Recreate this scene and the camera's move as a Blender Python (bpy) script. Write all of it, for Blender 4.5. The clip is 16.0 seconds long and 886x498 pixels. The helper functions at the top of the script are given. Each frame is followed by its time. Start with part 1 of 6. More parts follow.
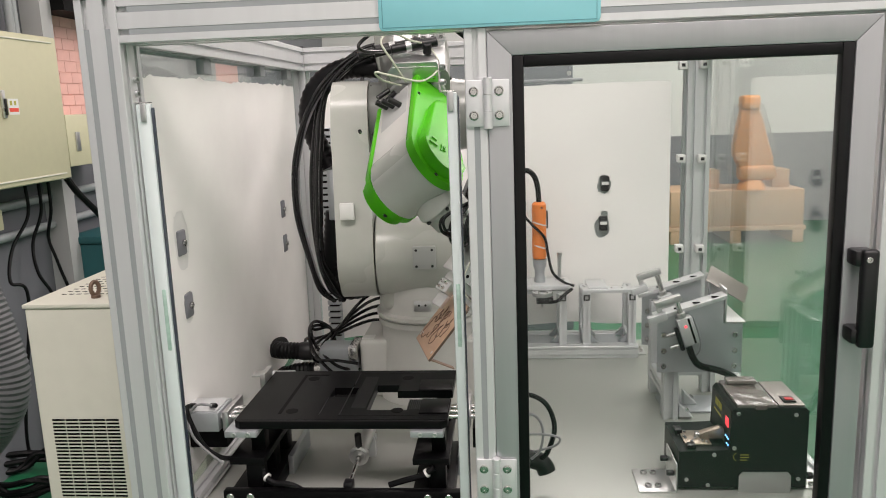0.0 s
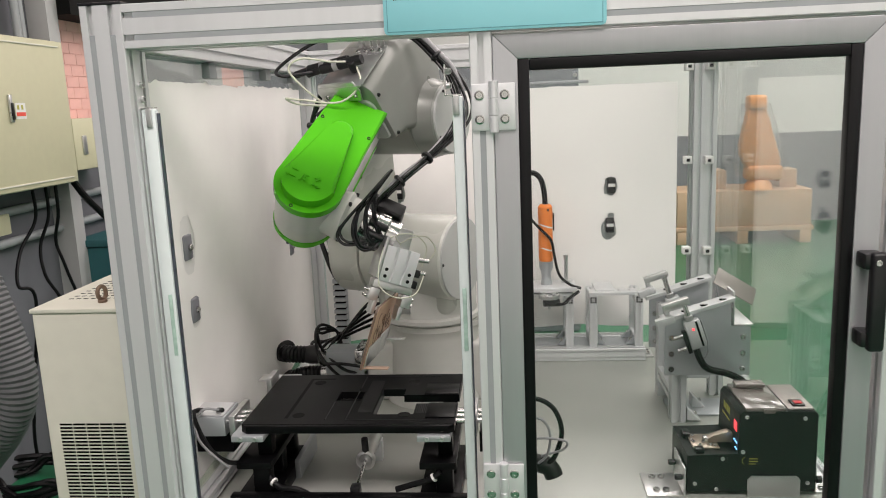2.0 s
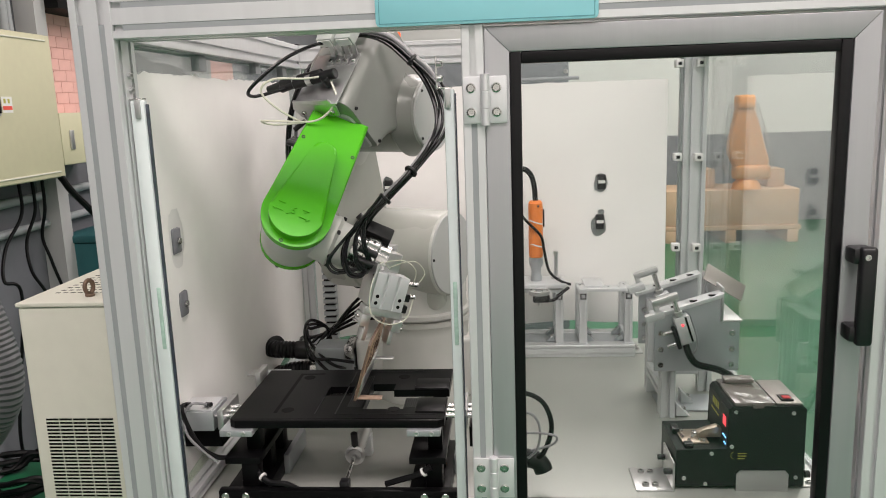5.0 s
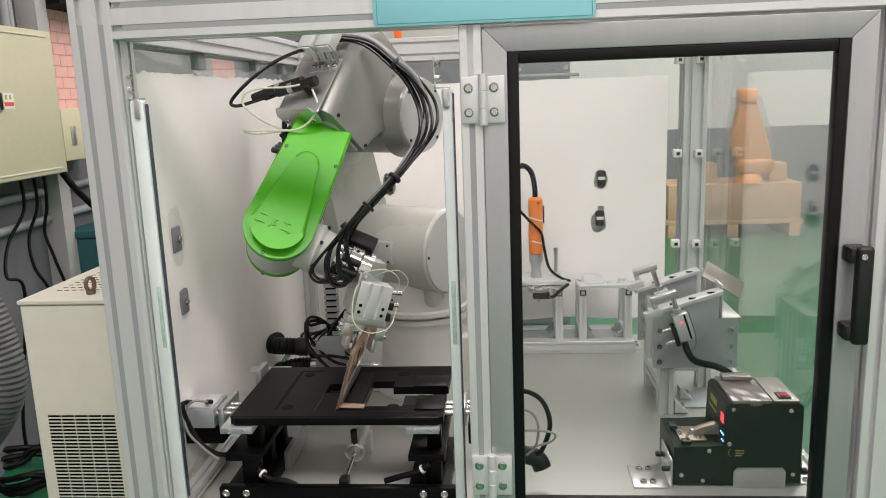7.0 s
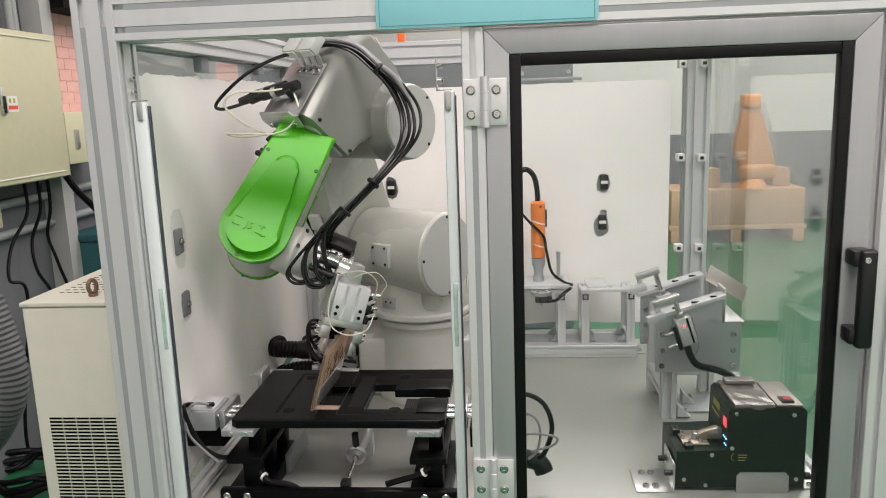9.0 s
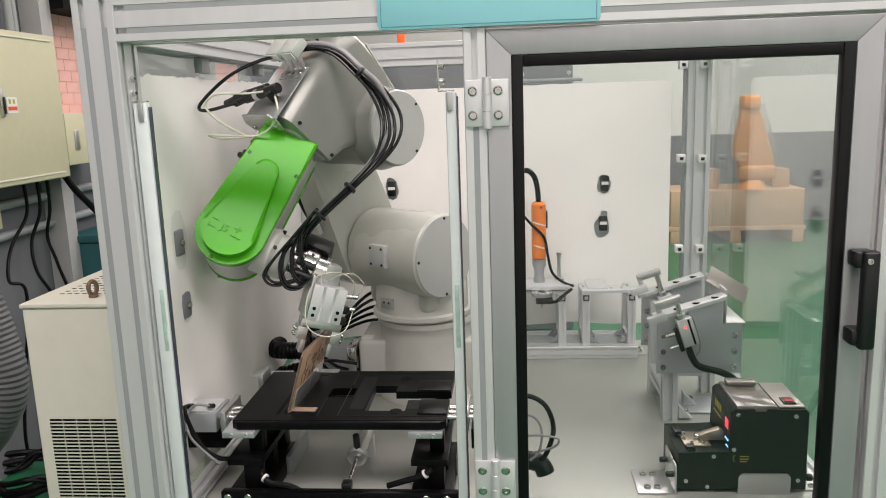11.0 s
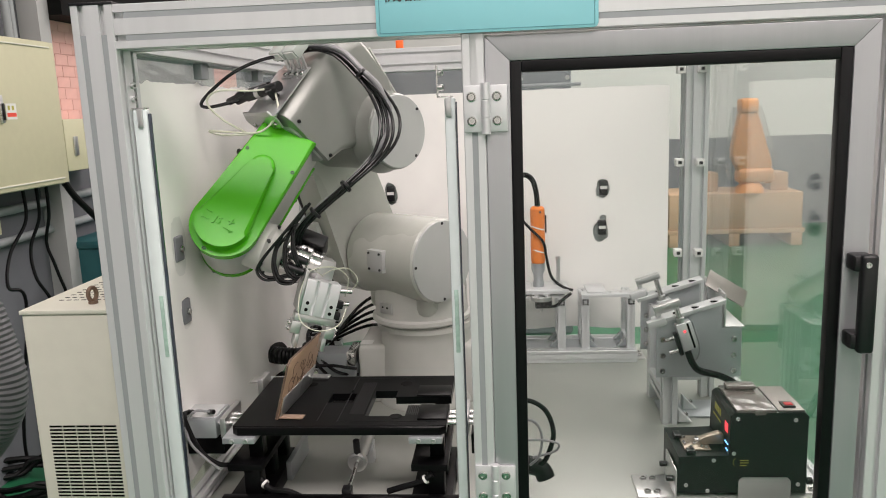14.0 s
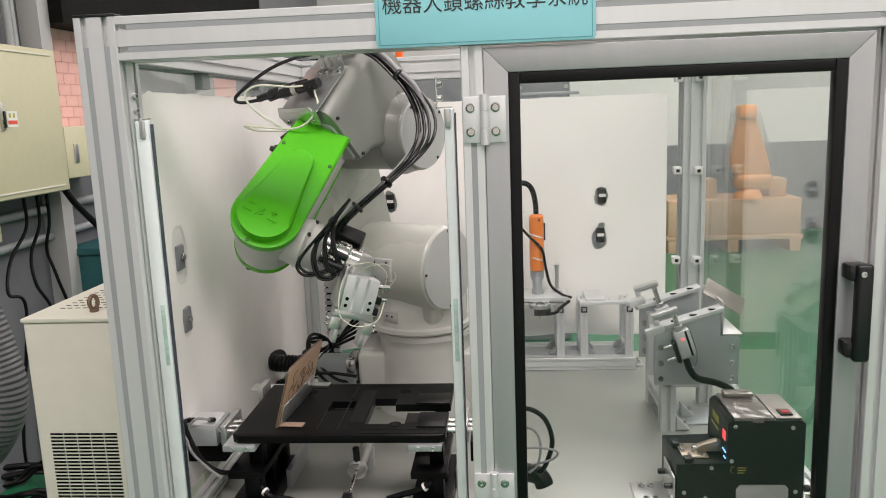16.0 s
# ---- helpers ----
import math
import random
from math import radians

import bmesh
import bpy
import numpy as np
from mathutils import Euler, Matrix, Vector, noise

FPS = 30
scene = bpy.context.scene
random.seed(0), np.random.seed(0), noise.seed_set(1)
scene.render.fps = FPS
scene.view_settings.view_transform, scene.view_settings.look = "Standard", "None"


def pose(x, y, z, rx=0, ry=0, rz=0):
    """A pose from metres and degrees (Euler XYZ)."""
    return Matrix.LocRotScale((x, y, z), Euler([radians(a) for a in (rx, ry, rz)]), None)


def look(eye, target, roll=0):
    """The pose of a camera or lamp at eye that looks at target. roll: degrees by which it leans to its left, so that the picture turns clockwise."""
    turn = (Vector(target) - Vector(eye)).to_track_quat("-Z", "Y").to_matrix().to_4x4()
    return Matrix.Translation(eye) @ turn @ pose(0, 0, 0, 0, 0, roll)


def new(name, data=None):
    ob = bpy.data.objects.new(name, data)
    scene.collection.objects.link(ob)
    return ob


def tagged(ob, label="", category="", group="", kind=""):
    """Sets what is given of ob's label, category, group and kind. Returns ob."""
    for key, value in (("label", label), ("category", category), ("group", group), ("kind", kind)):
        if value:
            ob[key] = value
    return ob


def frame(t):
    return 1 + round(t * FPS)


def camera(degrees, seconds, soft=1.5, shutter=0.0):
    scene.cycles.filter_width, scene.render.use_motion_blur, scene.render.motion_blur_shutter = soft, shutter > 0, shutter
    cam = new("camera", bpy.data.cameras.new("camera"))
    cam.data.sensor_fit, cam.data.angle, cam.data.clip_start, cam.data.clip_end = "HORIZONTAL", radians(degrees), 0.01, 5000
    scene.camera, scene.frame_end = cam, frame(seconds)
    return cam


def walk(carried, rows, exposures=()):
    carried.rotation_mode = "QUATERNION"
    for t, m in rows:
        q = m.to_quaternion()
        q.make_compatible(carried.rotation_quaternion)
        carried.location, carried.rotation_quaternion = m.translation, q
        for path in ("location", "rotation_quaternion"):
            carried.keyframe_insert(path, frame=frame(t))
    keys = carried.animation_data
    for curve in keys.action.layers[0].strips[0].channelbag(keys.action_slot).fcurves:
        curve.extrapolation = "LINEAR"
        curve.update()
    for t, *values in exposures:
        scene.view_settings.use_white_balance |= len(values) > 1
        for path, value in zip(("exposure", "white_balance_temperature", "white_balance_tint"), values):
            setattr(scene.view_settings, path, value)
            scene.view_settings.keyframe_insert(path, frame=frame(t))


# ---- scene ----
cam = camera(59.9, 16.0, 1.0)

PATH = [
    (0, (0.053, -1.056, 1.403), (-0.115, 0.902, 1.031), -2.1),
    (0.5, (0.055, -1.056, 1.398), (-0.123, 0.902, 1.033), -1.9),
    (1, (0.053, -1.055, 1.402), (-0.131, 0.902, 1.032), -2.0),
    (1.5, (0.055, -1.054, 1.404), (-0.132, 0.903, 1.036), -2.3),
    (2, (0.053, -1.052, 1.407), (-0.131, 0.905, 1.038), -2.4),
    (2.5, (0.053, -1.052, 1.405), (-0.13, 0.905, 1.037), -2.3),
    (3, (0.053, -1.051, 1.406), (-0.129, 0.905, 1.03), -2.0),
    (3.5, (0.054, -1.05, 1.406), (-0.119, 0.905, 1.025), -2.0),
    (4, (0.05, -1.049, 1.399), (-0.107, 0.91, 1.026), -2.0),
    (6.5, (0.055, -1.053, 1.403), (-0.103, 0.904, 1.023), -2.1),
    (7, (0.057, -1.053, 1.408), (-0.106, 0.902, 1.018), -2.1),
    (7.5, (0.055, -1.051, 1.403), (-0.108, 0.905, 1.018), -2.0),
    (8, (0.055, -1.052, 1.402), (-0.108, 0.905, 1.025), -2.0),
    (8.5, (0.055, -1.054, 1.401), (-0.109, 0.905, 1.031), -2.1),
    (9, (0.058, -1.052, 1.404), (-0.112, 0.905, 1.027), -2.0),
    (11.5, (0.053, -1.049, 1.404), (-0.113, 0.908, 1.031), -2.0),
    (12, (0.052, -1.047, 1.402), (-0.11, 0.911, 1.03), -2.0),
    (12.5, (0.052, -1.047, 1.404), (-0.111, 0.911, 1.029), -1.9),
    (13, (0.05, -1.05, 1.403), (-0.112, 0.909, 1.031), -1.9),
    (13.5, (0.052, -1.053, 1.405), (-0.116, 0.906, 1.037), -2.0),
    (14, (0.054, -1.052, 1.406), (-0.111, 0.907, 1.042), -2.2),
    (14.5, (0.052, -1.052, 1.405), (-0.108, 0.91, 1.051), -2.2),
    (15, (0.054, -1.056, 1.406), (-0.109, 0.907, 1.059), -2.3),
    (15.5, (0.058, -1.059, 1.409), (-0.111, 0.904, 1.063), -2.2),
    (16, (0.055, -1.06, 1.413), (-0.108, 0.902, 1.063), -2.2),
]
walk(cam, [(t, look(eye, target, roll)) for t, eye, target, roll in PATH])

# ---- world and light ----
world = bpy.data.worlds.new("hall_light")
scene.world = world
world.use_nodes = True
world.node_tree.nodes["Background"].inputs[0].default_value = (0.95, 0.97, 1.0, 1)
world.node_tree.nodes["Background"].inputs[1].default_value = 0.35


def area_lamp(name, x, y, z, sx, sy, watts, colour=(1.0, 0.885, 0.87)):
    d = bpy.data.lights.new(name, "AREA")
    d.shape, d.size, d.size_y, d.energy, d.color = "RECTANGLE", sx, sy, watts, colour
    ob = new(name, d)
    ob.matrix_world = pose(x, y, z)
    return ob


T = 0.75          # table top
BACK = 1.0        # rear panel plane
LEFT, RIGHT = -0.505, 0.580

# Unseen, assumed ceiling lamps; (3.2, -2.4) is added to brighten the left sheet.
for lx, ly, watts in ((-0.9, -1.8, 90), (0.9, -1.8, 84), (3.2, -2.4, 81), (0.9, 0.9, 31), (2.8, 0.9, 25), (0.2, 3.2, 73), (2.8, 3.2, 81), (1.2, 5.4, 81), (4.2, 5.4, 81)):
    area_lamp("unseen_hall_lamp", lx, ly, 3.9, 2.4, 1.2, watts)


# ---- materials ----
def mat(name, col, rough=0.5, metal=0.0, var=0.08, scale=30.0, bump=0.0, bump_scale=200.0, spec=0.5, stretch=(1, 1, 1), coat=0.0):
    m = bpy.data.materials.new(name)
    m.use_nodes = True
    nt = m.node_tree
    b = nt.nodes["Principled BSDF"]
    b.inputs["Roughness"].default_value = rough
    b.inputs["Metallic"].default_value = metal
    b.inputs["Specular IOR Level"].default_value = spec
    b.inputs["Coat Weight"].default_value = coat
    tc = nt.nodes.new("ShaderNodeTexCoord")
    mp = nt.nodes.new("ShaderNodeMapping")
    mp.inputs["Scale"].default_value = stretch
    nt.links.new(tc.outputs["Object"], mp.inputs[0])
    n1 = nt.nodes.new("ShaderNodeTexNoise")
    n1.inputs["Scale"].default_value = scale
    n1.inputs["Detail"].default_value = 6
    nt.links.new(mp.outputs[0], n1.inputs[0])
    n2 = nt.nodes.new("ShaderNodeTexNoise")
    n2.inputs["Scale"].default_value = scale * 0.14
    n2.inputs["Detail"].default_value = 3
    nt.links.new(mp.outputs[0], n2.inputs[0])
    mul = nt.nodes.new("ShaderNodeMath")
    mul.operation = "ADD"
    nt.links.new(n1.outputs[0], mul.inputs[0])
    nt.links.new(n2.outputs[0], mul.inputs[1])
    mr = nt.nodes.new("ShaderNodeMapRange")
    mr.inputs[1].default_value, mr.inputs[2].default_value = 0.6, 1.4
    mr.inputs[3].default_value, mr.inputs[4].default_value = 1 - var, 1 + var
    nt.links.new(mul.outputs[0], mr.inputs[0])
    hsv = nt.nodes.new("ShaderNodeHueSaturation")
    hsv.inputs["Color"].default_value = (*col, 1)
    nt.links.new(mr.outputs[0], hsv.inputs["Value"])
    nt.links.new(hsv.outputs[0], b.inputs["Base Color"])
    rr = nt.nodes.new("ShaderNodeMapRange")
    rr.inputs[1].default_value, rr.inputs[2].default_value = 0.3, 0.7
    rr.inputs[3].default_value, rr.inputs[4].default_value = max(0.02, rough - 0.04), min(1, rough + 0.04)
    nt.links.new(n2.outputs[0], rr.inputs[0])
    nt.links.new(rr.outputs[0], b.inputs["Roughness"])
    if bump:
        n3 = nt.nodes.new("ShaderNodeTexNoise")
        n3.inputs["Scale"].default_value = bump_scale
        n3.inputs["Detail"].default_value = 4
        nt.links.new(mp.outputs[0], n3.inputs[0])
        bp = nt.nodes.new("ShaderNodeBump")
        bp.inputs["Strength"].default_value = bump
        bp.inputs["Distance"].default_value = 0.002
        nt.links.new(n3.outputs[0], bp.inputs["Height"])
        nt.links.new(bp.outputs[0], b.inputs["Normal"])
    return m


def glow(name, col, strength):
    m = bpy.data.materials.new(name)
    m.use_nodes = True
    b = m.node_tree.nodes["Principled BSDF"]
    b.inputs["Base Color"].default_value = (*col, 1)
    b.inputs["Emission Color"].default_value = (*col, 1)
    b.inputs["Emission Strength"].default_value = strength
    return m


def clear(name, col=(0.97, 0.985, 0.98), gloss=0.02, ior=1.45, haze=0.0):
    """A thin clear sheet: straight-through light and a mirror share by Fresnel."""
    m = bpy.data.materials.new(name)
    m.use_nodes = True
    nt = m.node_tree
    nt.nodes.remove(nt.nodes["Principled BSDF"])
    out = nt.nodes["Material Output"]
    tr = nt.nodes.new("ShaderNodeBsdfTransparent")
    tr.inputs[0].default_value = (*col, 1)
    gl = nt.nodes.new("ShaderNodeBsdfGlossy")
    gl.inputs["Roughness"].default_value = gloss
    lw = nt.nodes.new("ShaderNodeLayerWeight")
    lw.inputs[0].default_value = 0.5
    pw = nt.nodes.new("ShaderNodeMath")
    pw.operation = "POWER"
    pw.inputs[1].default_value = 4.0
    nt.links.new(lw.outputs["Facing"], pw.inputs[0])
    fr = nt.nodes.new("ShaderNodeMath")
    fr.operation = "MULTIPLY_ADD"
    fr.inputs[1].default_value = 0.9
    fr.inputs[2].default_value = ((ior - 1) / (ior + 1)) ** 2
    nt.links.new(pw.outputs[0], fr.inputs[0])
    mx = nt.nodes.new("ShaderNodeMixShader")
    nt.links.new(fr.outputs[0], mx.inputs[0])
    nt.links.new(tr.outputs[0], mx.inputs[1])
    nt.links.new(gl.outputs[0], mx.inputs[2])
    last = mx
    if haze:
        df = nt.nodes.new("ShaderNodeBsdfDiffuse")
        df.inputs[0].default_value = (0.8, 0.85, 0.82, 1)
        m2 = nt.nodes.new("ShaderNodeMixShader")
        m2.inputs[0].default_value = haze
        nt.links.new(mx.outputs[0], m2.inputs[1])
        nt.links.new(df.outputs[0], m2.inputs[2])
        last = m2
    nt.links.new(last.outputs[0], out.inputs[0])
    return m


ALU = mat("anodised_aluminium", (0.66, 0.67, 0.68), 0.36, 0.45, 0.05, 60, 0.05, 600, stretch=(1, 1, 0.03))
ALU_DOOR = mat("brushed_door_aluminium", (0.41, 0.415, 0.43), 0.34, 0.55, 0.06, 60, 0.05, 600, stretch=(1, 1, 0.03))
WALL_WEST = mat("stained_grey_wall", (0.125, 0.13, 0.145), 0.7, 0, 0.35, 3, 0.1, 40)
WALL_MID = mat("pale_grey_wall", (0.40, 0.40, 0.40), 0.8, 0, 0.08, 4, 0.1, 40)
ALU_DARK = mat("slot_cover_grey", (0.30, 0.32, 0.33), 0.5, 0.2, 0.05, 40)
STEEL = mat("machined_steel", (0.60, 0.60, 0.60), 0.3, 0.9, 0.08, 80, 0.04, 500)
ZINC = mat("sheet_metal_grey", (0.45, 0.47, 0.49), 0.42, 0.6, 0.05, 40, 0.03, 300)
CHROME = mat("polished_steel", (0.62, 0.61, 0.60), 0.22, 1.0, 0.03, 40)
BLACK_ANO = mat("black_anodised_plate", (0.003, 0.003, 0.0034), 0.34, 0.0, 0.25, 50, 0.04, 500, spec=0.11)
BLACK_PL = mat("black_plastic", (0.005, 0.005, 0.006), 0.36, 0, 0.15, 60)
CABLE = mat("shiny_black_cable", (0.006, 0.006, 0.007), 0.24, 0, 0.15, 90, spec=0.5)
BLACK_RUB = mat("black_rubber", (0.0035, 0.0035, 0.004), 0.4, 0, 0.2, 90, 0.05, 300, spec=0.22)
GREY_CABLE = mat("grey_cable_sheath", (0.24, 0.24, 0.25), 0.3, 0, 0.1, 60)
ROBOT_GREY = mat("robot_grey_paint", (0.48, 0.49, 0.45), 0.27, 0.0, 0.05, 25, 0.04, 250, coat=0.15)
# Robot grey darkened for the down-facing elbow; its shade is in the base colour.
ELBOW_SHADED = mat("robot_grey_elbow_shade", (0.25, 0.258, 0.24), 0.30, 0.25, 0.06, 25, 0.03, 250, coat=0.1)
ROBOT_LIGHT = mat("robot_light_grey_paint", (0.56, 0.56, 0.53), 0.36, 0.0, 0.05, 25, 0.04, 250, coat=0.1)
GREEN = mat("green_gloss_cover", (0.080, 0.44, 0.012), 0.2, 0, 0.04, 20, 0.02, 160, spec=0.2)
TABLE = mat("grey_table_plate", (0.37, 0.38, 0.35), 0.38, 0.2, 0.05, 12, 0.03, 300)
PAPER = mat("white_protective_paper", (0.86, 0.85, 0.825), 0.7, 0, 0.06, 9, 0.22, 14)
ORANGE = mat("orange_plastic", (0.80, 0.22, 0.035), 0.4, 0, 0.08, 60)
ORANGE_FAR = mat("orange_robot_paint", (0.85, 0.36, 0.11), 0.35, 0, 0.08, 8)
CREAM = mat("cream_powder_coat", (0.54, 0.52, 0.36), 0.5, 0, 0.04, 30, 0.1, 500)
CREAM_PALE = mat("ivory_powder_coat", (0.66, 0.65, 0.56), 0.5, 0, 0.04, 30, 0.1, 500)
FLOOR_GREEN = mat("green_epoxy_floor", (0.018, 0.135, 0.06), 0.3, 0, 0.15, 5, 0.03, 60)
WALL_WHITE = mat("white_wall_paint", (0.72, 0.72, 0.70), 0.8, 0, 0.05, 4, 0.1, 40)
WALL_GREY = mat("grey_wall_paint", (0.19, 0.195, 0.215), 0.7, 0, 0.12, 4, 0.1, 40)
TEAL_SIGN = mat("teal_sign_sheet", (0.22, 0.52, 0.57), 0.25, 0, 0.04, 8, coat=0.3)
INK = mat("black_ink", (0.02, 0.02, 0.022), 0.5, 0, 0.1, 30)
WOOD = mat("plywood_face", (0.38, 0.25, 0.165), 0.55, 0, 0.14, 90, 0.06, 200, stretch=(1, 0.15, 1))
PLY_EDGE = mat("burnt_plywood_edge", (0.10, 0.065, 0.045), 0.6, 0, 0.3, 90)
PLY_FOOT = mat("darker_plywood", (0.26, 0.18, 0.13), 0.6, 0, 0.2, 90)
CHAR = mat("burnt_line", (0.09, 0.05, 0.032), 0.7, 0, 0.2, 60)
CARDBOARD = mat("crate_plywood", (0.54, 0.35, 0.22), 0.7, 0, 0.1, 8)
LED_RED = glow("red_indicator", (1.0, 0.03, 0.04), 4.0)
LED_BLUE = glow("blue_indicator", (0.2, 0.5, 1.0), 2.0)
GLASS = clear("acrylic_panel", (0.95, 0.975, 0.965), 0.03, 1.49)
DOOR_GLASS = clear("door_glass", (0.96, 0.975, 0.97), 0.01, 1.33, 0.0015)
TUBE_CLEAR = mat("clear_air_tube", (0.56, 0.57, 0.47), 0.25, 0, 0.05, 60)
# Near-black paints the shade inside holes, slots and gaps; the wall header shares it.
DARK_GAP = mat("recess_shade_black", (0.0025, 0.0025, 0.0025), 0.7, 0, 0.1, 60, spec=0.15)
TEAL_BOX = mat("teal_painted_box", (0.02, 0.10, 0.11), 0.5, 0, 0.1, 20)
DUCT = mat("grey_duct_fabric", (0.10, 0.103, 0.108), 0.6, 0, 0.15, 40, 0.1, 120)
PINK_TILE = mat("pink_glazed_tile", (0.80, 0.46, 0.41), 0.45, 0, 0.08, 20)
PINK = mat("pink_wall_tiles", (0.80, 0.45, 0.40), 0.7, 0, 0.1, 20)
FEEDER = mat("dark_green_black_paint", (0.005, 0.0075, 0.0072), 0.42, 0.0, 0.12, 60, 0.06, 600, spec=0.3)
YELLOW = mat("yellow_print", (0.40, 0.37, 0.06), 0.5, 0, 0.05, 50)
RED_LABEL = mat("red_label", (0.75, 0.08, 0.05), 0.5, 0, 0.05, 50)
WHITE_PL = mat("white_plastic", (0.75, 0.75, 0.73), 0.4, 0, 0.05, 50)


# ---- mesh helpers ----
def obj(name, bm, material, parent=None, label="", m=None, smooth=0.6):
    me = bpy.data.meshes.new(name)
    bmesh.ops.recalc_face_normals(bm, faces=bm.faces)
    bm.to_mesh(me)
    bm.free()
    for p in me.polygons:
        p.use_smooth = True
    me.set_sharp_from_angle(angle=smooth)
    me.materials.append(material)
    ob = new(name, me)
    if parent is not None:
        ob.parent = parent
    if m is not None:
        ob.matrix_basis = m
    if label:
        ob["label"] = label
    return ob


def part(name, bm, material, parent, label="", m=None):
    return obj(name, bm, material, parent, label, m)


def empty(name, m=None):
    ob = new(name)
    ob.empty_display_size = 0.05
    if m is not None:
        ob.matrix_basis = m
    return ob


def B():
    return bmesh.new()


def box(bm, x0, x1, y0, y1, z0, z1, bevel=0.0, seg=2, m=None):
    r = bmesh.ops.create_cube(bm, size=1)["verts"]
    for v in r:
        v.co = Vector((x0 + (v.co.x + 0.5) * (x1 - x0), y0 + (v.co.y + 0.5) * (y1 - y0), z0 + (v.co.z + 0.5) * (z1 - z0)))
    if bevel:
        es = list({e for v in r for e in v.link_edges})
        g = bmesh.ops.bevel(bm, geom=es, offset=bevel, segments=seg, profile=0.5, affect="EDGES")
        r = list({v for f in g["faces"] for v in f.verts} | {v for v in r if v.is_valid})
    if m is not None:
        bmesh.ops.transform(bm, matrix=m, verts=[v for v in r if v.is_valid])
    return bm


def frame_z(p, d):
    """A pose at p whose z runs along d."""
    return Matrix.Translation(p) @ Vector(d).to_track_quat("Z", "Y").to_matrix().to_4x4()


def cyl(bm, p0, p1, r0, r1=None, n=24, bevel=0.0):
    p0, p1 = Vector(p0), Vector(p1)
    L = (p1 - p0).length
    r1 = r0 if r1 is None else r1
    pts = [(0, 0), (r0 - bevel, 0), (r0, bevel), (r1, L - bevel), (r1 - bevel, L), (0, L)] if bevel else [(0, 0), (r0, 0), (r1, L), (0, L)]
    return lathe(bm, pts, n, frame_z(p0, p1 - p0))


def lathe(bm, pts, n=24, m=None):
    """Turn a profile of (radius, height) round z."""
    rings = []
    for r, h in pts:
        if r < 1e-6:
            rings.append([bm.verts.new((0, 0, h))])
        else:
            rings.append([bm.verts.new((r * math.cos(2 * math.pi * i / n), r * math.sin(2 * math.pi * i / n), h)) for i in range(n)])
    for a, b in zip(rings, rings[1:]):
        for i in range(n):
            j = (i + 1) % n
            q = [a[0]] if len(a) == 1 else [a[i], a[j]]
            w = [b[0]] if len(b) == 1 else [b[j], b[i]]
            if len(q) + len(w) > 2:
                bm.faces.new(q + w)
    if m is not None:
        bmesh.ops.transform(bm, matrix=m, verts=[v for ring in rings for v in ring])
    return bm


def prism(bm, pts, z0, z1, m=None, bevel=0.0, seg=2):
    """A polygon in x, y carried from z0 to z1."""
    a = [bm.verts.new((x, y, z0)) for x, y in pts]
    b = [bm.verts.new((x, y, z1)) for x, y in pts]
    fa, fb = bm.faces.new(a[::-1]), bm.faces.new(b)
    n = len(pts)
    for i in range(n):
        bm.faces.new((a[i], a[(i + 1) % n], b[(i + 1) % n], b[i]))
    vs = a + b
    if bevel:
        es = [e for e in fa.edges] + [e for e in fb.edges]
        g = bmesh.ops.bevel(bm, geom=es, offset=bevel, segments=seg, profile=0.5, affect="EDGES")
        vs = list({v for f in g["faces"] for v in f.verts} | {v for v in vs if v.is_valid})
    if m is not None:
        bmesh.ops.transform(bm, matrix=m, verts=[v for v in vs if v.is_valid])
    return bm


def loft(bm, sections, n=6):
    """Rounded rectangles in x, z, one after another along y: (y, x0, x1, z0, z1, upper radius, lower radius)."""
    rings = []
    for y, x0, x1, z0, z1, ru, rl in sections:
        ring = []
        for cx, cz, r, a0 in ((x1 - ru, z1 - ru, ru, 0), (x0 + ru, z1 - ru, ru, 90), (x0 + rl, z0 + rl, rl, 180), (x1 - rl, z0 + rl, rl, 270)):
            ring += [bm.verts.new((cx + r * math.cos(radians(a0 + 90 * k / n)), y, cz + r * math.sin(radians(a0 + 90 * k / n)))) for k in range(n + 1)]
        rings.append(ring)
    m = len(rings[0])
    for a, b in zip(rings, rings[1:]):
        for k in range(m):
            bm.faces.new((a[k], a[(k + 1) % m], b[(k + 1) % m], b[k]))
    bm.faces.new(rings[0])
    bm.faces.new(rings[-1][::-1])
    return bm


def spline(ctrl, steps=10):
    p = [Vector(c) for c in ctrl]
    p = [2 * p[0] - p[1]] + p + [2 * p[-1] - p[-2]]
    out = []
    for i in range(1, len(p) - 2):
        a, b, c, d = p[i - 1:i + 3]
        for k in range(steps):
            t = k / steps
            out.append(0.5 * (2 * b + (c - a) * t + (2 * a - 5 * b + 4 * c - d) * t * t + (3 * b - a - 3 * c + d) * t ** 3))
    out.append(p[-2])
    return out


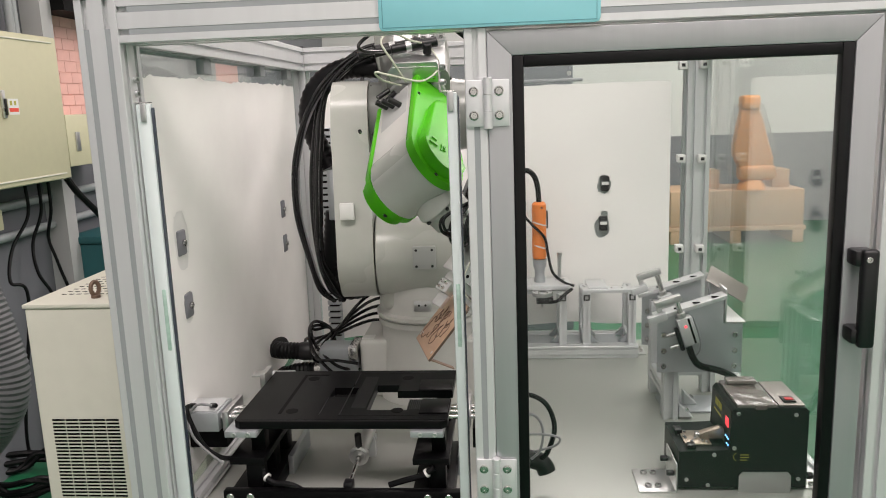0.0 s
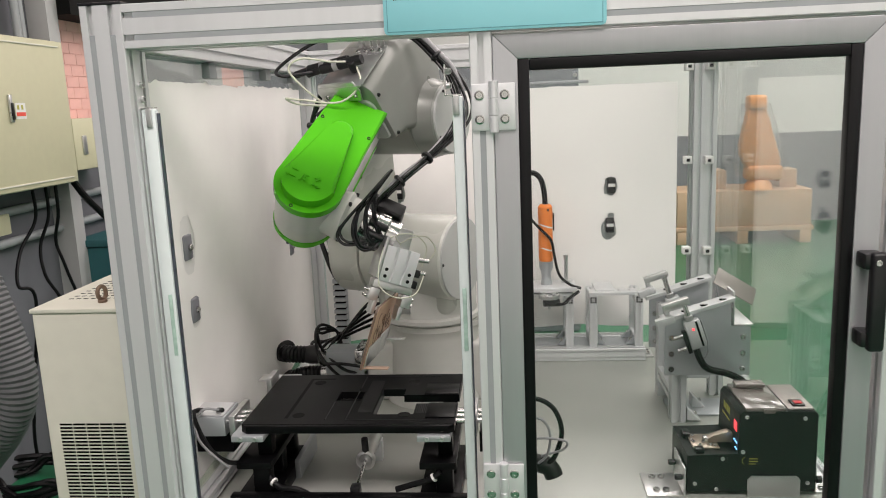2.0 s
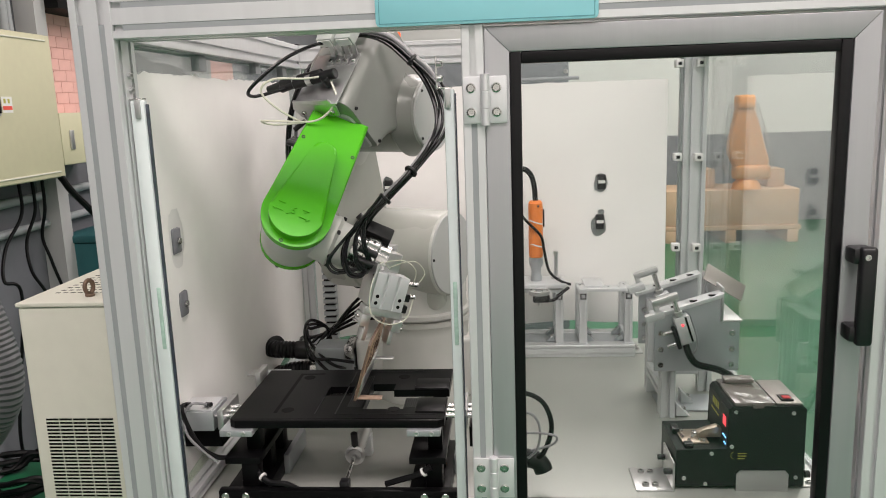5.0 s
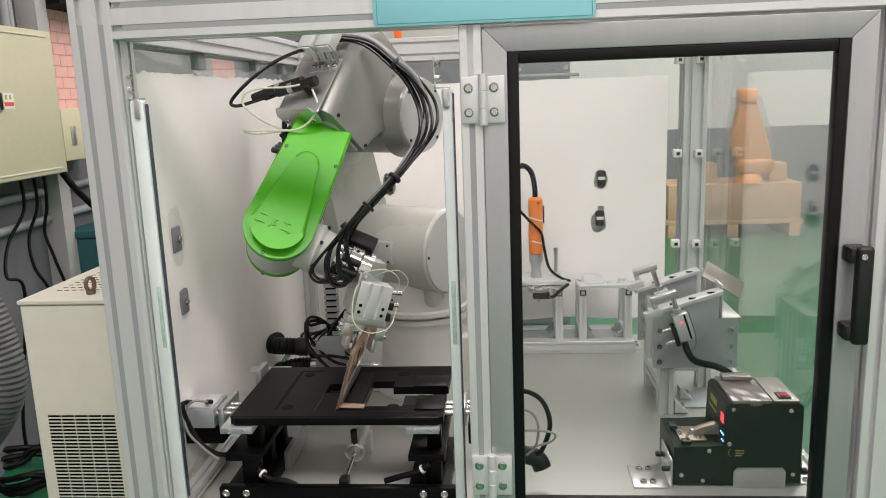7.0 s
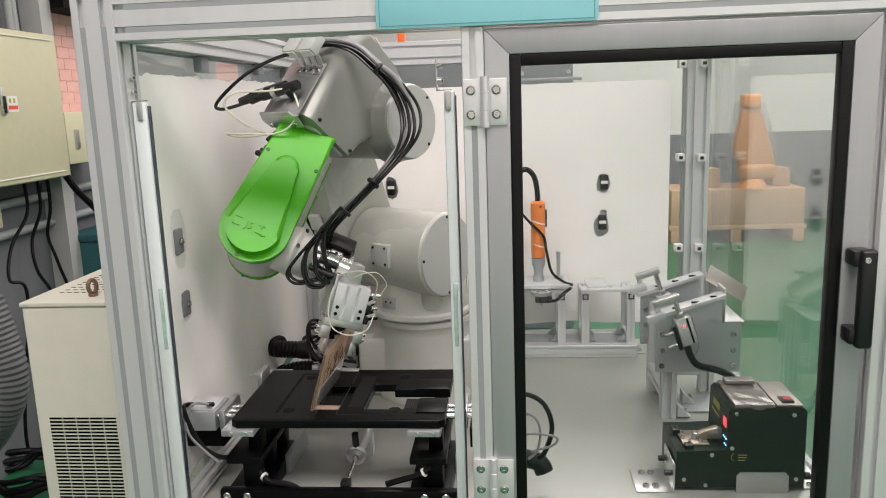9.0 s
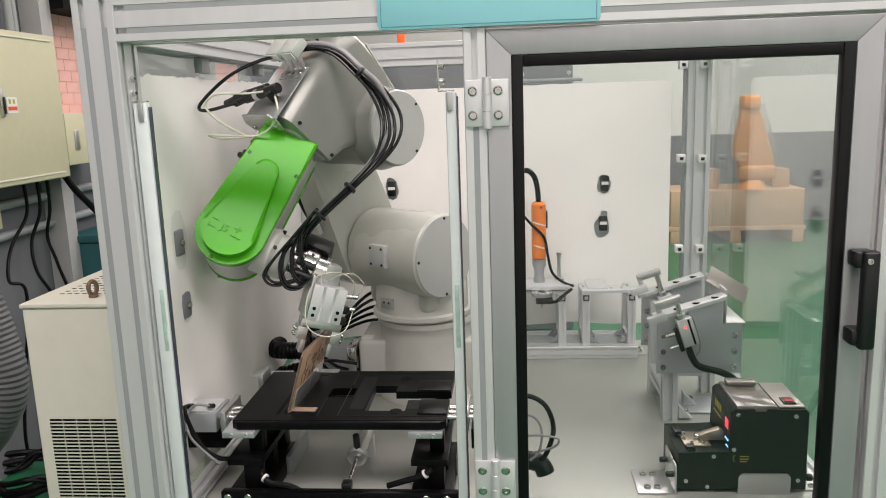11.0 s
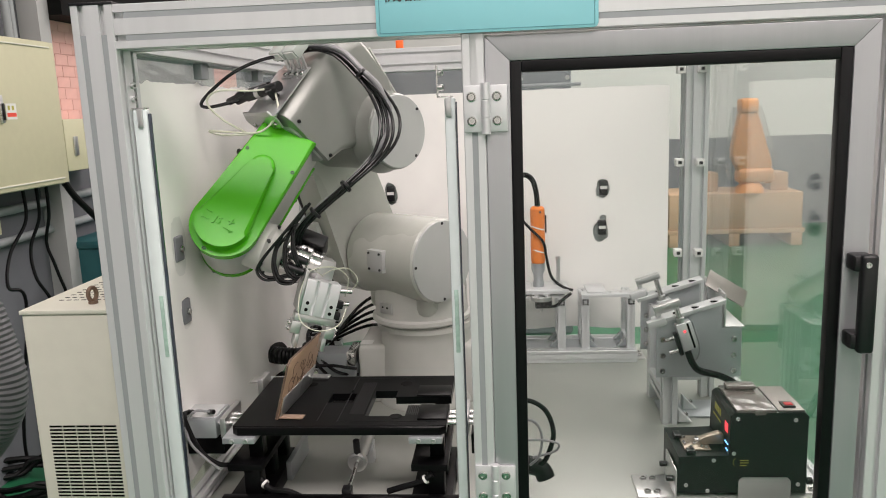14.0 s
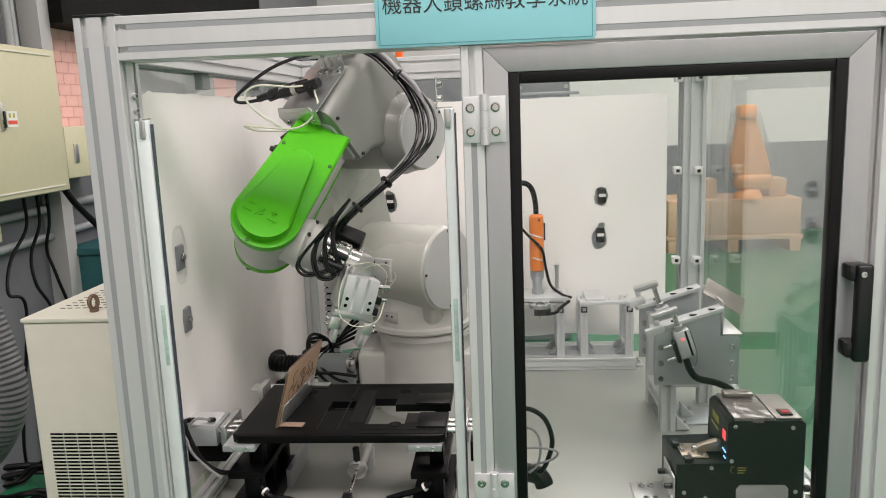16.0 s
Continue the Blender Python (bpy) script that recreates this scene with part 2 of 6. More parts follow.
def tube(bm, pts, r, n=10, ribs=0.0, every=1):
    """A round tube through the points; ribs: how far every other ring stands out."""
    rings, up = [], Vector((0.31, 0.52, 0.79)).normalized()
    for i, q in enumerate(pts):
        d = (pts[min(i + 1, len(pts) - 1)] - pts[max(i - 1, 0)]).normalized()
        s = d.cross(up)
        if s.length < 1e-4:
            s = d.orthogonal()
        s.normalize()
        up = s.cross(d).normalized()
        rr = r + (ribs if (i // every) % 2 else 0)
        rings.append([bm.verts.new(q + rr * (math.cos(2 * math.pi * k / n) * s + math.sin(2 * math.pi * k / n) * up)) for k in range(n)])
    for a, b in zip(rings, rings[1:]):
        for k in range(n):
            bm.faces.new((a[k], a[(k + 1) % n], b[(k + 1) % n], b[k]))
    bm.faces.new(rings[0][::-1])
    bm.faces.new(rings[-1])
    return bm


def hose(bm, ctrl, r, steps=10, n=10):
    return tube(bm, spline(ctrl, steps), r, n)


def ribbed(bm, ctrl, r, rib, pitch=0.006, n=14):
    pts = spline(ctrl, 12)
    out, acc = [pts[0]], 0
    for a, b in zip(pts, pts[1:]):
        L = (b - a).length
        k = 1
        while acc + L >= pitch * len(out):
            out.append(a.lerp(b, min(1, (pitch * len(out) - acc) / max(L, 1e-6))))
            k += 1
            if k > 200:
                break
        acc += L
    return tube(bm, out, r, n, rib)


def slotted(w, h, pitch=0.030, slot=0.0082, deep=0.0065, lip=0.0018):
    """Outline of a slotted aluminium profile w by h, slots at the pitch."""
    def side(L, n):
        o = []
        for k in range(n):
            c = -L / 2 + L * (k + 0.5) / n
            o += [(c - slot / 2, 0), (c - slot / 2, lip), (c - slot / 2 - 0.003, lip + 0.001), (c - slot / 2, deep), (c + slot / 2, deep), (c + slot / 2 + 0.003, lip + 0.001), (c + slot / 2, lip), (c + slot / 2, 0)]
        return o
    nw, nh = max(1, round(w / pitch)), max(1, round(h / pitch))
    e = 0.0012
    pts = [(-w / 2 + e, -h / 2)] + [(c, -h / 2 + d) for c, d in side(w, nw)] + [(w / 2 - e, -h / 2), (w / 2, -h / 2 + e)]
    pts += [(w / 2 - d, c) for c, d in side(h, nh)] + [(w / 2, h / 2 - e), (w / 2 - e, h / 2)]
    pts += [(-c, h / 2 - d) for c, d in side(w, nw)] + [(-w / 2 + e, h / 2), (-w / 2, h / 2 - e)]
    pts += [(-w / 2 + d, -c) for c, d in side(h, nh)] + [(-w / 2, -h / 2 + e)]
    return pts


def beam(bm, p0, p1, w, h, spin=0, pitch=0.030):
    """A slotted profile from p0 to p1."""
    p0, p1 = Vector(p0), Vector(p1)
    d = p1 - p0
    if abs(d.z) > 0.9 * d.length:
        m = Matrix.Translation(p0)
        if d.z < 0:
            m = Matrix.Translation(p1)
    elif abs(d.x) > abs(d.y):
        m = Matrix.Translation(p0) @ Matrix(((0, 0, 1), (1, 0, 0), (0, 1, 0))).to_4x4()
    else:
        m = Matrix.Translation(p0) @ Matrix(((-1, 0, 0), (0, 0, 1), (0, 1, 0))).to_4x4()
    prism(bm, slotted(w, h, pitch, slot=0.0082 * pitch / 0.03, deep=0.0065 * pitch / 0.03, lip=0.0018 * pitch / 0.03), 0, d.length, m)
    return bm


def bolt(bm, p, d, r=0.004, h=0.004, n=12):
    """A socket head screw: a short drum with a dished hexagon."""
    m = frame_z(p, d)
    lathe(bm, [(r, 0), (r, h * 0.8), (r * 0.9, h), (r * 0.55, h), (r * 0.5, h * 0.4), (0, h * 0.4)], n, m)
    return bm


# ---- hall ----
def structure(name, bm, material, label, parent=None):
    return tagged(obj(name, bm, material, parent), label, "", "", "structure")


WALL_Y, WALL_X0, WALL_X1, HALL_Y0, HALL_H = 7.6, -1.95, 6.5, -4.0, 4.2
structure("floor", box(B(), WALL_X0 - 0.2, WALL_X1 + 0.2, HALL_Y0 - 0.2, WALL_Y + 0.2, -0.2, 0), FLOOR_GREEN, "green epoxy coated workshop floor")
structure("wall_north", box(B(), WALL_X0 - 0.2, WALL_X1 + 0.2, WALL_Y, WALL_Y + 0.2, 0.96, HALL_H), WALL_WHITE, "white painted upper workshop wall")
structure("wall_north_dado", box(B(), WALL_X0 - 0.2, WALL_X1 + 0.2, WALL_Y - 0.003, WALL_Y + 0.2, 0, 0.96), WALL_GREY, "grey painted lower band of the workshop wall")
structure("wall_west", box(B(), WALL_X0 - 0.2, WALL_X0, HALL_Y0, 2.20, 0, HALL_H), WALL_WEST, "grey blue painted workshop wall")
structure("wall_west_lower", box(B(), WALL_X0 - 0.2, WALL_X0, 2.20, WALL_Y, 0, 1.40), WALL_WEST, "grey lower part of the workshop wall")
for y0, y1, m, label in ((2.20, 3.05, PINK, "pink tiled part of the workshop wall"), (3.05, 4.3, WALL_MID, "pale grey part of the workshop wall"), (4.3, 4.75, PINK, "pink tiled part of the workshop wall"), (4.75, WALL_Y, WALL_GREY, "grey part of the workshop wall")):
    structure("wall_west_upper", box(B(), WALL_X0 - 0.2, WALL_X0, y0, y1, 1.40, HALL_H), m, label)
structure("wall_east", box(B(), WALL_X1, WALL_X1 + 0.2, HALL_Y0, WALL_Y, 0, HALL_H), WALL_WHITE, "white painted workshop wall")
structure("wall_south", box(B(), WALL_X0 - 0.2, WALL_X1 + 0.2, HALL_Y0 - 0.2, HALL_Y0, 0, HALL_H), WALL_WHITE, "white painted workshop wall")
structure("ceiling", box(B(), WALL_X0 - 0.2, WALL_X1 + 0.2, HALL_Y0 - 0.2, WALL_Y + 0.2, HALL_H, HALL_H + 0.2), WALL_WHITE, "pale workshop ceiling")

# ---- enclosure ----
cell = tagged(empty("robot_enclosure", pose(0, 0, 0)), "aluminium profile safety enclosure with clear panels round a small robot", "machine enclosure")
XL, XR, XRR, TOP = -0.505, 0.58, 0.551, 1.56
for px, py, w, h in ((XL, 0.03, 0.06, 0.06), (XR, 0.03, 0.06, 0.06), (XL, 1.03, 0.06, 0.06), (XRR, 1.03, 0.06, 0.06), (0.015, 0.015, 0.03, 0.03)):
    z1 = TOP if w > 0.04 else 1.499
    z0 = 0.06 if w > 0.04 else 0.75
    part("post", beam(B(), (px, py, z0), (px, py, z1), w, h), ALU, cell)
for py, px in ((0.0302, XR), (1.03, XRR)):
    part("rail", beam(B(), (XL + 0.0305, py, 1.53), (px - 0.0305, py, 1.53), 0.06, 0.06), ALU, cell)
    part("rail", beam(B(), (XL + 0.0305, py, 0.70), (px - 0.0305, py, 0.70), 0.06, 0.06), ALU, cell)
for px in (XL, XR):
    part("rail", beam(B(), (px, 0.0605, 1.53), (px, 0.9995, 1.53), 0.06, 0.06), ALU, cell)
    part("rail", beam(B(), (px, 0.0605, 0.70), (px, 0.9995, 0.70), 0.06, 0.06), ALU, cell)
for px, py in ((XL, 0.03), (XR, 0.03), (XL, 1.03), (XRR, 1.03)):
    part("end_cap", box(B(), px - 0.031, px + 0.031, py - 0.031, py + 0.031, TOP, TOP + 0.004, 0.001), BLACK_PL, cell, "black plastic end cap")
    part("levelling_foot", lathe(B(), [(0, 0), (0.03, 0), (0.03, 0.012), (0.012, 0.02), (0.008, 0.06), (0, 0.06)], 20, pose(px, py, 0)), BLACK_RUB, cell, "black levelling foot")
part("table_plate", box(B(), -0.50, 0.562, 0.032, 0.998, 0.735, T, 0.001), TABLE, cell, "grey painted steel table plate")
part("rear_panel", box(B(), LEFT + 0.03, RIGHT - 0.012, 1.006, 1.011, 0.76, 1.50), GLASS, cell, "clear acrylic panel")
part("left_panel", box(B(), LEFT - 0.004, LEFT, 0.062, 0.998, 0.76, 1.50), GLASS, cell, "clear acrylic panel")
part("right_panel", box(B(), RIGHT, RIGHT + 0.005, 0.062, 0.998, 0.745, 1.50), GLASS, cell, "clear acrylic panel")

door = part("door", B(), ALU, cell, "hinged glazed door with an aluminium frame")
DX0, DX1, DZ0, DZ1, DF = 0.0305, 0.537, 0.765, 1.4955, 0.033
for nm, x0, x1, z0, z1 in (("stile", DX0, DX0 + DF, DZ0, DZ1), ("stile", DX1 - DF, DX1, DZ0, DZ1)):
    pts = [(x0, z0), (x1, z0 + DF), (x1, z1 - DF), (x0, z1)] if x0 == DX0 else [(x0, z0 + DF), (x1, z0), (x1, z1), (x0, z1 - DF)]
    part("door_stile", prism(B(), [(x, z) for x, z in pts], 0, 0.026, Matrix(((1, 0, 0, 0), (0, 0, -1, 0.026), (0, 1, 0, 0), (0, 0, 0, 1))), 0.0012), ALU_DOOR, door)
for z0, z1, low in ((DZ0, DZ0 + DF, True), (DZ1 - DF, DZ1, False)):
    pts = [(DX0, z0), (DX1, z0), (DX1 - DF, z1), (DX0 + DF, z1)] if low else [(DX0 + DF, z0), (DX1 - DF, z0), (DX1, z1), (DX0, z1)]
    part("door_rail", prism(B(), pts, 0, 0.026, Matrix(((1, 0, 0, 0), (0, 0, -1, 0.026), (0, 1, 0, 0), (0, 0, 0, 1))), 0.0012), ALU_DOOR, door)
GX0, GX1, GZ0, GZ1, GW = DX0 + DF, DX1 - DF, DZ0 + DF, DZ1 - DF, 0.0155
for x0, x1, z0, z1 in ((GX0, GX0 + GW, GZ0, GZ1), (GX1 - GW, GX1, GZ0, GZ1), (GX0 + GW, GX1 - GW, GZ0, GZ0 + GW), (GX0 + GW, GX1 - GW, GZ1 - GW, GZ1)):
    part("gasket", box(B(), x0, x1, 0.001, 0.02, z0, z1, 0.002), BLACK_RUB, door, "black rubber glazing gasket")
part("pane", box(B(), GX0 + GW - 0.004, GX1 - GW + 0.004, 0.010, 0.014, GZ0 + GW - 0.004, GZ1 - GW + 0.004), DOOR_GLASS, door, "clear glass pane")

# hinges: two leaves and a knuckle each
def hinge(z):
    h = part("hinge", B(), ALU, cell, "aluminium butt hinge with four countersunk screws")
    part("leaf", box(B(), 0.001, 0.0265, -0.004, -0.0003, z - 0.031, z + 0.031, 0.001), ALU, h)
    part("leaf", box(B(), 0.0345, 0.0595, -0.004, -0.0003, z - 0.031, z + 0.031, 0.001), ALU, h)
    for k in range(3):
        part("knuckle", cyl(B(), (0.0305, -0.006, z - 0.034 + k * 0.0228), (0.0305, -0.006, z - 0.0115 + k * 0.0228), 0.0062, n=20, bevel=0.0006), ALU, h)
    for x in (0.0115, 0.0455):
        for dz in (-0.016, 0.016):
            bm = B()
            lathe(bm, [(0.0066, 0), (0.0066, 0.0008), (0.0052, 0.0012), (0.005, 0.0004), (0.0042, 0.0014), (0.002, 0.0014), (0.0018, 0.0004), (0, 0.0004)], 16, pose(x, -0.004, z + dz, 90))
            part("screw", bm, CHROME, h, "countersunk steel screw")


hinge(1.401)
hinge(0.856)

# door handle: a square black pull on two feet
hd = part("door_handle", B(), BLACK_PL, door, "black plastic pull handle")
bm = B()
box(bm, 0.5140, 0.5355, -0.037, -0.022, 1.062, 1.196, 0.005, 3)
part("grip", bm, BLACK_PL, hd)
for z in (1.066, 1.172):
    bm = B()
    box(bm, 0.507, 0.5345, -0.030, 0.0, z, z + 0.022, 0.004, 2)
    part("foot", bm, BLACK_PL, hd)
part("screw", bolt(B(), (0.521, -0.037, 1.183), (0, -1, 0), 0.0042, 0.0025), CHROME, hd, "steel socket screw")

# panel clips on the posts, and latches behind the sheets
for x, z in ((0.503, 1.241), (0.503, 1.004), (0.503, 1.476), (0.556, 1.239), (0.556, 1.002), (0.556, 1.476), (-0.452, 1.19), (-0.452, 1.02)):
    c = part("panel_clip", box(B(), x - 0.009, x + 0.011, 0.974, 0.999, z - 0.010, z + 0.010, 0.002), WHITE_PL, cell, "pale grey plastic panel clip")
    part("insert", box(B(), x - 0.004, x + 0.005, 0.9728, 0.975, z - 0.004, z + 0.004), BLACK_PL, c, "black insert")
for y, z in ((0.356, 1.485), (0.685, 1.491), (0.90, 1.49)):
    part("panel_clip", box(B(), LEFT, LEFT + 0.016, y - 0.018, y + 0.018, z - 0.014, z + 0.014, 0.002), ALU_DARK, cell, "grey plastic panel clip")
for x, z in ((-0.254, 1.180), (0.312, 1.180), (0.308, 1.074)):
    c = part("panel_latch", box(B(), x - 0.011, x + 0.011, 0.992, 1.0055, z - 0.020, z + 0.020, 0.003), BLACK_PL, cell, "black plastic panel latch")
    part("label", box(B(), x - 0.009, x + 0.009, 0.9905, 0.9918, z - 0.003, z + 0.005), WHITE_PL, c, "white label")
    part("mounting_plate", box(B(), x - 0.026, x + 0.026, 1.0115, 1.014, z - 0.042, z + 0.036, 0.001), WALL_MID, c, "grey mounting plate behind the panel")
for y, z, r, h in ((0.197, 1.185, 0.046, 0.058), (0.201, 1.074, 0.034, 0.036), (0.80, 1.16, 0.022, 0.026), (0.80, 1.074, 0.022, 0.028)):
    c = part("panel_latch", box(B(), LEFT - 0.003, LEFT + 0.006, y - 0.016, y + 0.016, z - 0.022, z + 0.022, 0.004), WALL_GREY, cell, "dark grey panel latch")
    part("knob", cyl(B(), (LEFT + 0.0055, y, z), (LEFT + 0.011, y, z), 0.006, n=14, bevel=0.001), CHROME, c, "bright metal knob")
    part("mounting_plate", box(B(), LEFT + 0.0004, LEFT + 0.0017, y - r, y + r, z - h - 0.006, z + h + 0.006), WHITE_PL, c, "white mounting plate behind the sheet")
bm = B()
beam(bm, (-0.478, 0.085, 0.765), (-0.478, 0.985, 0.765), 0.02, 0.02, pitch=0.02)
part("sill_profile", bm, ALU, cell, "thin aluminium profile along the panel's foot")
for x in (0.10, 0.22):
    bm = B()
    bolt(bm, (x, 1.004, 1.468), (0, -1, 0), 0.006, 0.005)
    part("screw", bm, STEEL, cell, "panel screw")
part("stiffener", box(B(), 0.085, 0.255, 0.9985, 1.0055, 1.446, 1.455, 0.002), ALU_DARK, cell, "grey metal strip on the rear panel")
# slot covers in the left post and the rail
for x in (-0.520, -0.490):
    part("slot_strip", box(B(), x - 0.004, x + 0.004, 0.0006, 0.0012, 0.10, 1.52), ALU_DARK, cell, "grey plastic slot cover strip")
part("slot_strip", box(B(), 0.011, 0.019, 0.0006, 0.0012, 0.76, 1.4225), ALU_DARK, cell, "grey plastic slot cover strip")
for z in (1.515, 1.545):
    part("slot_strip", box(B(), -0.46, 0.54, 0.0008, 0.0014, z - 0.004, z + 0.004), ALU_DARK, cell, "grey plastic slot cover strip")


# ---- protective paper sheets ----
def sheet(name, label, u0, u1, v0, top, holes, place, step=0.006):
    """A paper sheet over u and v with a torn top edge and torn holes; place(u, v, w) gives the point."""
    nu, nv = int((u1 - u0) / step), int((1.44 - v0) / step)
    pts, inside = [], []

    def hole(u, v):
        for hu, hv, a, b in holes:
            ang = math.atan2((v - hv) / b, (u - hu) / a)
            r = math.hypot((u - hu) / a, (v - hv) / b)
            lim = 1 + 0.22 * noise.noise((math.cos(ang) * 1.4 + hu * 30, math.sin(ang) * 1.4 + hv * 30, 0.3))
            if r < lim:
                return hu, hv, lim / max(r, 1e-3)
        return None
    for j in range(nv + 1):
        for i in range(nu + 1):
            u = u0 + (u1 - u0) * i / nu
            t = top(u)
            low = v0 + 0.012 * noise.noise((u * 9, 0.5, 3)) - (0.034 if u < 0.03 else 0)
            v = low + (t - low) * j / nv
            pts.append((u, v))
            inside.append(hole(u, v))
    faces, used = [], set()
    for j in range(nv):
        for i in range(nu):
            f = (j * (nu + 1) + i, j * (nu + 1) + i + 1, (j + 1) * (nu + 1) + i + 1, (j + 1) * (nu + 1) + i)
            if sum(inside[k] is not None for k in f) <= 2:
                faces.append(f)
                used.update(f)
    co = []
    for k, (u, v) in enumerate(pts):
        if inside[k] is not None:
            hu, hv, s = inside[k]
            u, v = hu + (u - hu) * s, hv + (v - hv) * s
        w = 0.0009 * noise.noise((u * 3, v * 3, 1)) + 0.0002 * noise.noise((u * 22, v * 22, 2))
        co.append(place(u, v, w))
    me = bpy.data.meshes.new(name)
    me.from_pydata(co, [], faces)
    for p in me.polygons:
        p.use_smooth = True
    me.materials.append(PAPER)
    ob = new(name, me)
    bm = bmesh.new()
    bm.from_mesh(me)
    bmesh.ops.delete(bm, geom=[v for v in bm.verts if not v.link_faces], context="VERTS")
    bm.to_mesh(me)
    bm.free()
    return tagged(ob, label, "paper sheet")


sheet("paper_sheet", "white protective paper sheet with cut holes on the rear panel", LEFT + 0.035, 0.481, 0.797,
      lambda u: 1.440 + 0.0025 * noise.noise((u * 20, 1, 1)),
      [(-0.254, 1.180, 0.017, 0.030), (0.311, 1.177, 0.018, 0.024), (0.305, 1.065, 0.019, 0.030), (0.311, 1.10, 0.010, 0.008)],
      lambda u, v, w: (u, 1.0025 + w, v))
sheet("paper_sheet", "white protective paper sheet with torn upper edge, side panel", 0.098, 0.975, 0.782,
      lambda u: 1.462 + 0.007 * noise.noise((u * 11, 2, 1)) + 0.005 * noise.noise((u * 45, 5, 1)),
      [(0.197, 1.19, 0.030, 0.052), (0.203, 1.07, 0.020, 0.028), (0.80, 1.16, 0.010, 0.016), (0.80, 1.074, 0.010, 0.018)],
      lambda u, v, w: (LEFT + 0.003 + w, u, v))


# ---- light bars beside the opening ----
def light_bar(x, y, turn, width=0.0075):
    bar = tagged(empty("light_bar", pose(x, y, 0, 0, 0, turn)), "slim white tube light bar held by steel angle brackets", "light bar", "light bars of the opening")
    part("housing", box(B(), -width, 0.0075, -0.006, 0.006, 0.795, 1.418, 0.003), LED_BODY, bar, "frosted glass-white diffuser")
    part("back", box(B(), 0.0078, 0.0095, -0.004, 0.006, 0.80, 1.412, 0.001), DARK_GLASS, bar, "dark blue-grey edge strip")
    part("lens", box(B(), -0.003, 0.003, -0.0075, -0.0055, 1.05, 1.145, 0.001), INSERT_GLINT, bar, "clear insert with green glints painted in")
    br = part("bracket", box(B(), -0.018, -0.0165, -0.004, 0.016, 1.418, 1.462, 0.0004), CHROME, bar, "bent steel bracket with two screws")
    part("flange", box(B(), -0.0165, 0.004, -0.004, 0.010, 1.4185, 1.4205, 0.0004), CHROME, br)
    for z in (1.432, 1.452):
        part("screw", bolt(B(), (-0.0165, 0.004, z), (1, -0.4, 0), 0.0045, 0.008), STEEL, br)
    part("clamp", box(B(), -0.006, 0.002, -0.009, -0.006, 1.392, 1.4185, 0.001), STEEL, br)
    return bar


LED_BODY = mat("frosted_light_bar", (0.64, 0.70, 0.70), 0.2, 0, 0.05, 30, coat=0.3)
DARK_GLASS = mat("dark_edge_strip", (0.05, 0.06, 0.08), 0.2, 0, 0.5, 60)
# Clear insert; the green glints on it are put into the base colour.
INSERT_GLINT = mat("clear_insert_green_glint", (0.34, 0.47, 0.41), 0.08, 0, 0.5, 60)
light_bar(-0.460, 0.030, 0, 0.014)
light_bar(-0.020, 0.034, 0)


# ---- sign ----
def lettering(name, text, size, depth, material, parent, m):
    cu = bpy.data.curves.new(name, "FONT")
    cu.body, cu.size, cu.extrude, cu.align_x, cu.align_y = text, size, depth, "CENTER", "CENTER"
    tmp = bpy.data.objects.new(name, cu)
    scene.collection.objects.link(tmp)
    dg = bpy.context.evaluated_depsgraph_get()
    me = bpy.data.meshes.new_from_object(tmp.evaluated_get(dg))
    bpy.data.objects.remove(tmp)
    me.materials.clear()
    me.materials.append(material)
    ob = new(name, me)
    ob.parent, ob.matrix_basis = parent, m
    return ob


sign = tagged(empty("sign_board", pose(0.034, -0.003, 1.55)), "teal sign board with black Chinese lettering on the top rail", "sign")
bm = B()
prism(bm, [(x * 0.1455 - sx * 0.006 * (1 - c), z * 0.05 - sz * 0.006 * (1 - s)) for x, z, sx, sz, c, s in
           [(a, b, a, b, math.cos(k), math.sin(k)) for a, b, ks in ((1, 1, (0, 0.8, 1.57)), (-1, 1, (1.57, 0.8, 0)), (-1, -1, (0, 0.8, 1.57)), (1, -1, (1.57, 0.8, 0))) for k in ks]],
      0, 0.003, pose(0, 0, 0, 90), 0.0004)
part("board", bm, TEAL_SIGN, sign)
INK_TEAL = mat("dark_teal_ink", (0.06, 0.22, 0.26), 0.4, 0, 0.05, 30)
for x0, x1, z0, z1 in ((-0.141, 0.141, -0.0465, -0.0457), (-0.141, 0.141, 0.0457, 0.0465), (-0.141, -0.1402, -0.0457, 0.0457), (0.1402, 0.141, -0.0457, 0.0457)):
    part("border_line", box(B(), x0, x1, -0.0034, -0.0029, z0, z1), INK_TEAL, sign, "thin darker border line")
lettering("lettering", "機器人鎖螺絲教學系統", 0.0272, 0.0002, INK, sign, pose(0.0, -0.0034, 0.004, 90))

# ---- robot ----
ROBOT = (-0.1353, 0.6423, T)
D1, A2, A3, D4, REACH = 0.3206, 0.3175, 0.0967, 0.336, -0.0597
robot = tagged(empty("industrial_robot", pose(*ROBOT)), "grey six-axis robot arm with glossy green covers on the table", "robot arm")

base = part("base", B(), ROBOT_LIGHT, robot)
bm = B()
box(bm, -0.150, 0.115, -0.055, 0.12, 0.0, 0.135, 0.010, 3)
part("foot_block", bm, ROBOT_LIGHT, base)
part("column", lathe(B(), [(0, 0.0), (0.116, 0.0), (0.116, 0.012), (0.107, 0.03), (0.105, 0.10), (0.102, 0.15), (0.105, 0.165), (0.110, 0.172), (0.110, 0.183), (0.104, 0.186), (0, 0.186)], 56), ROBOT_LIGHT, base)
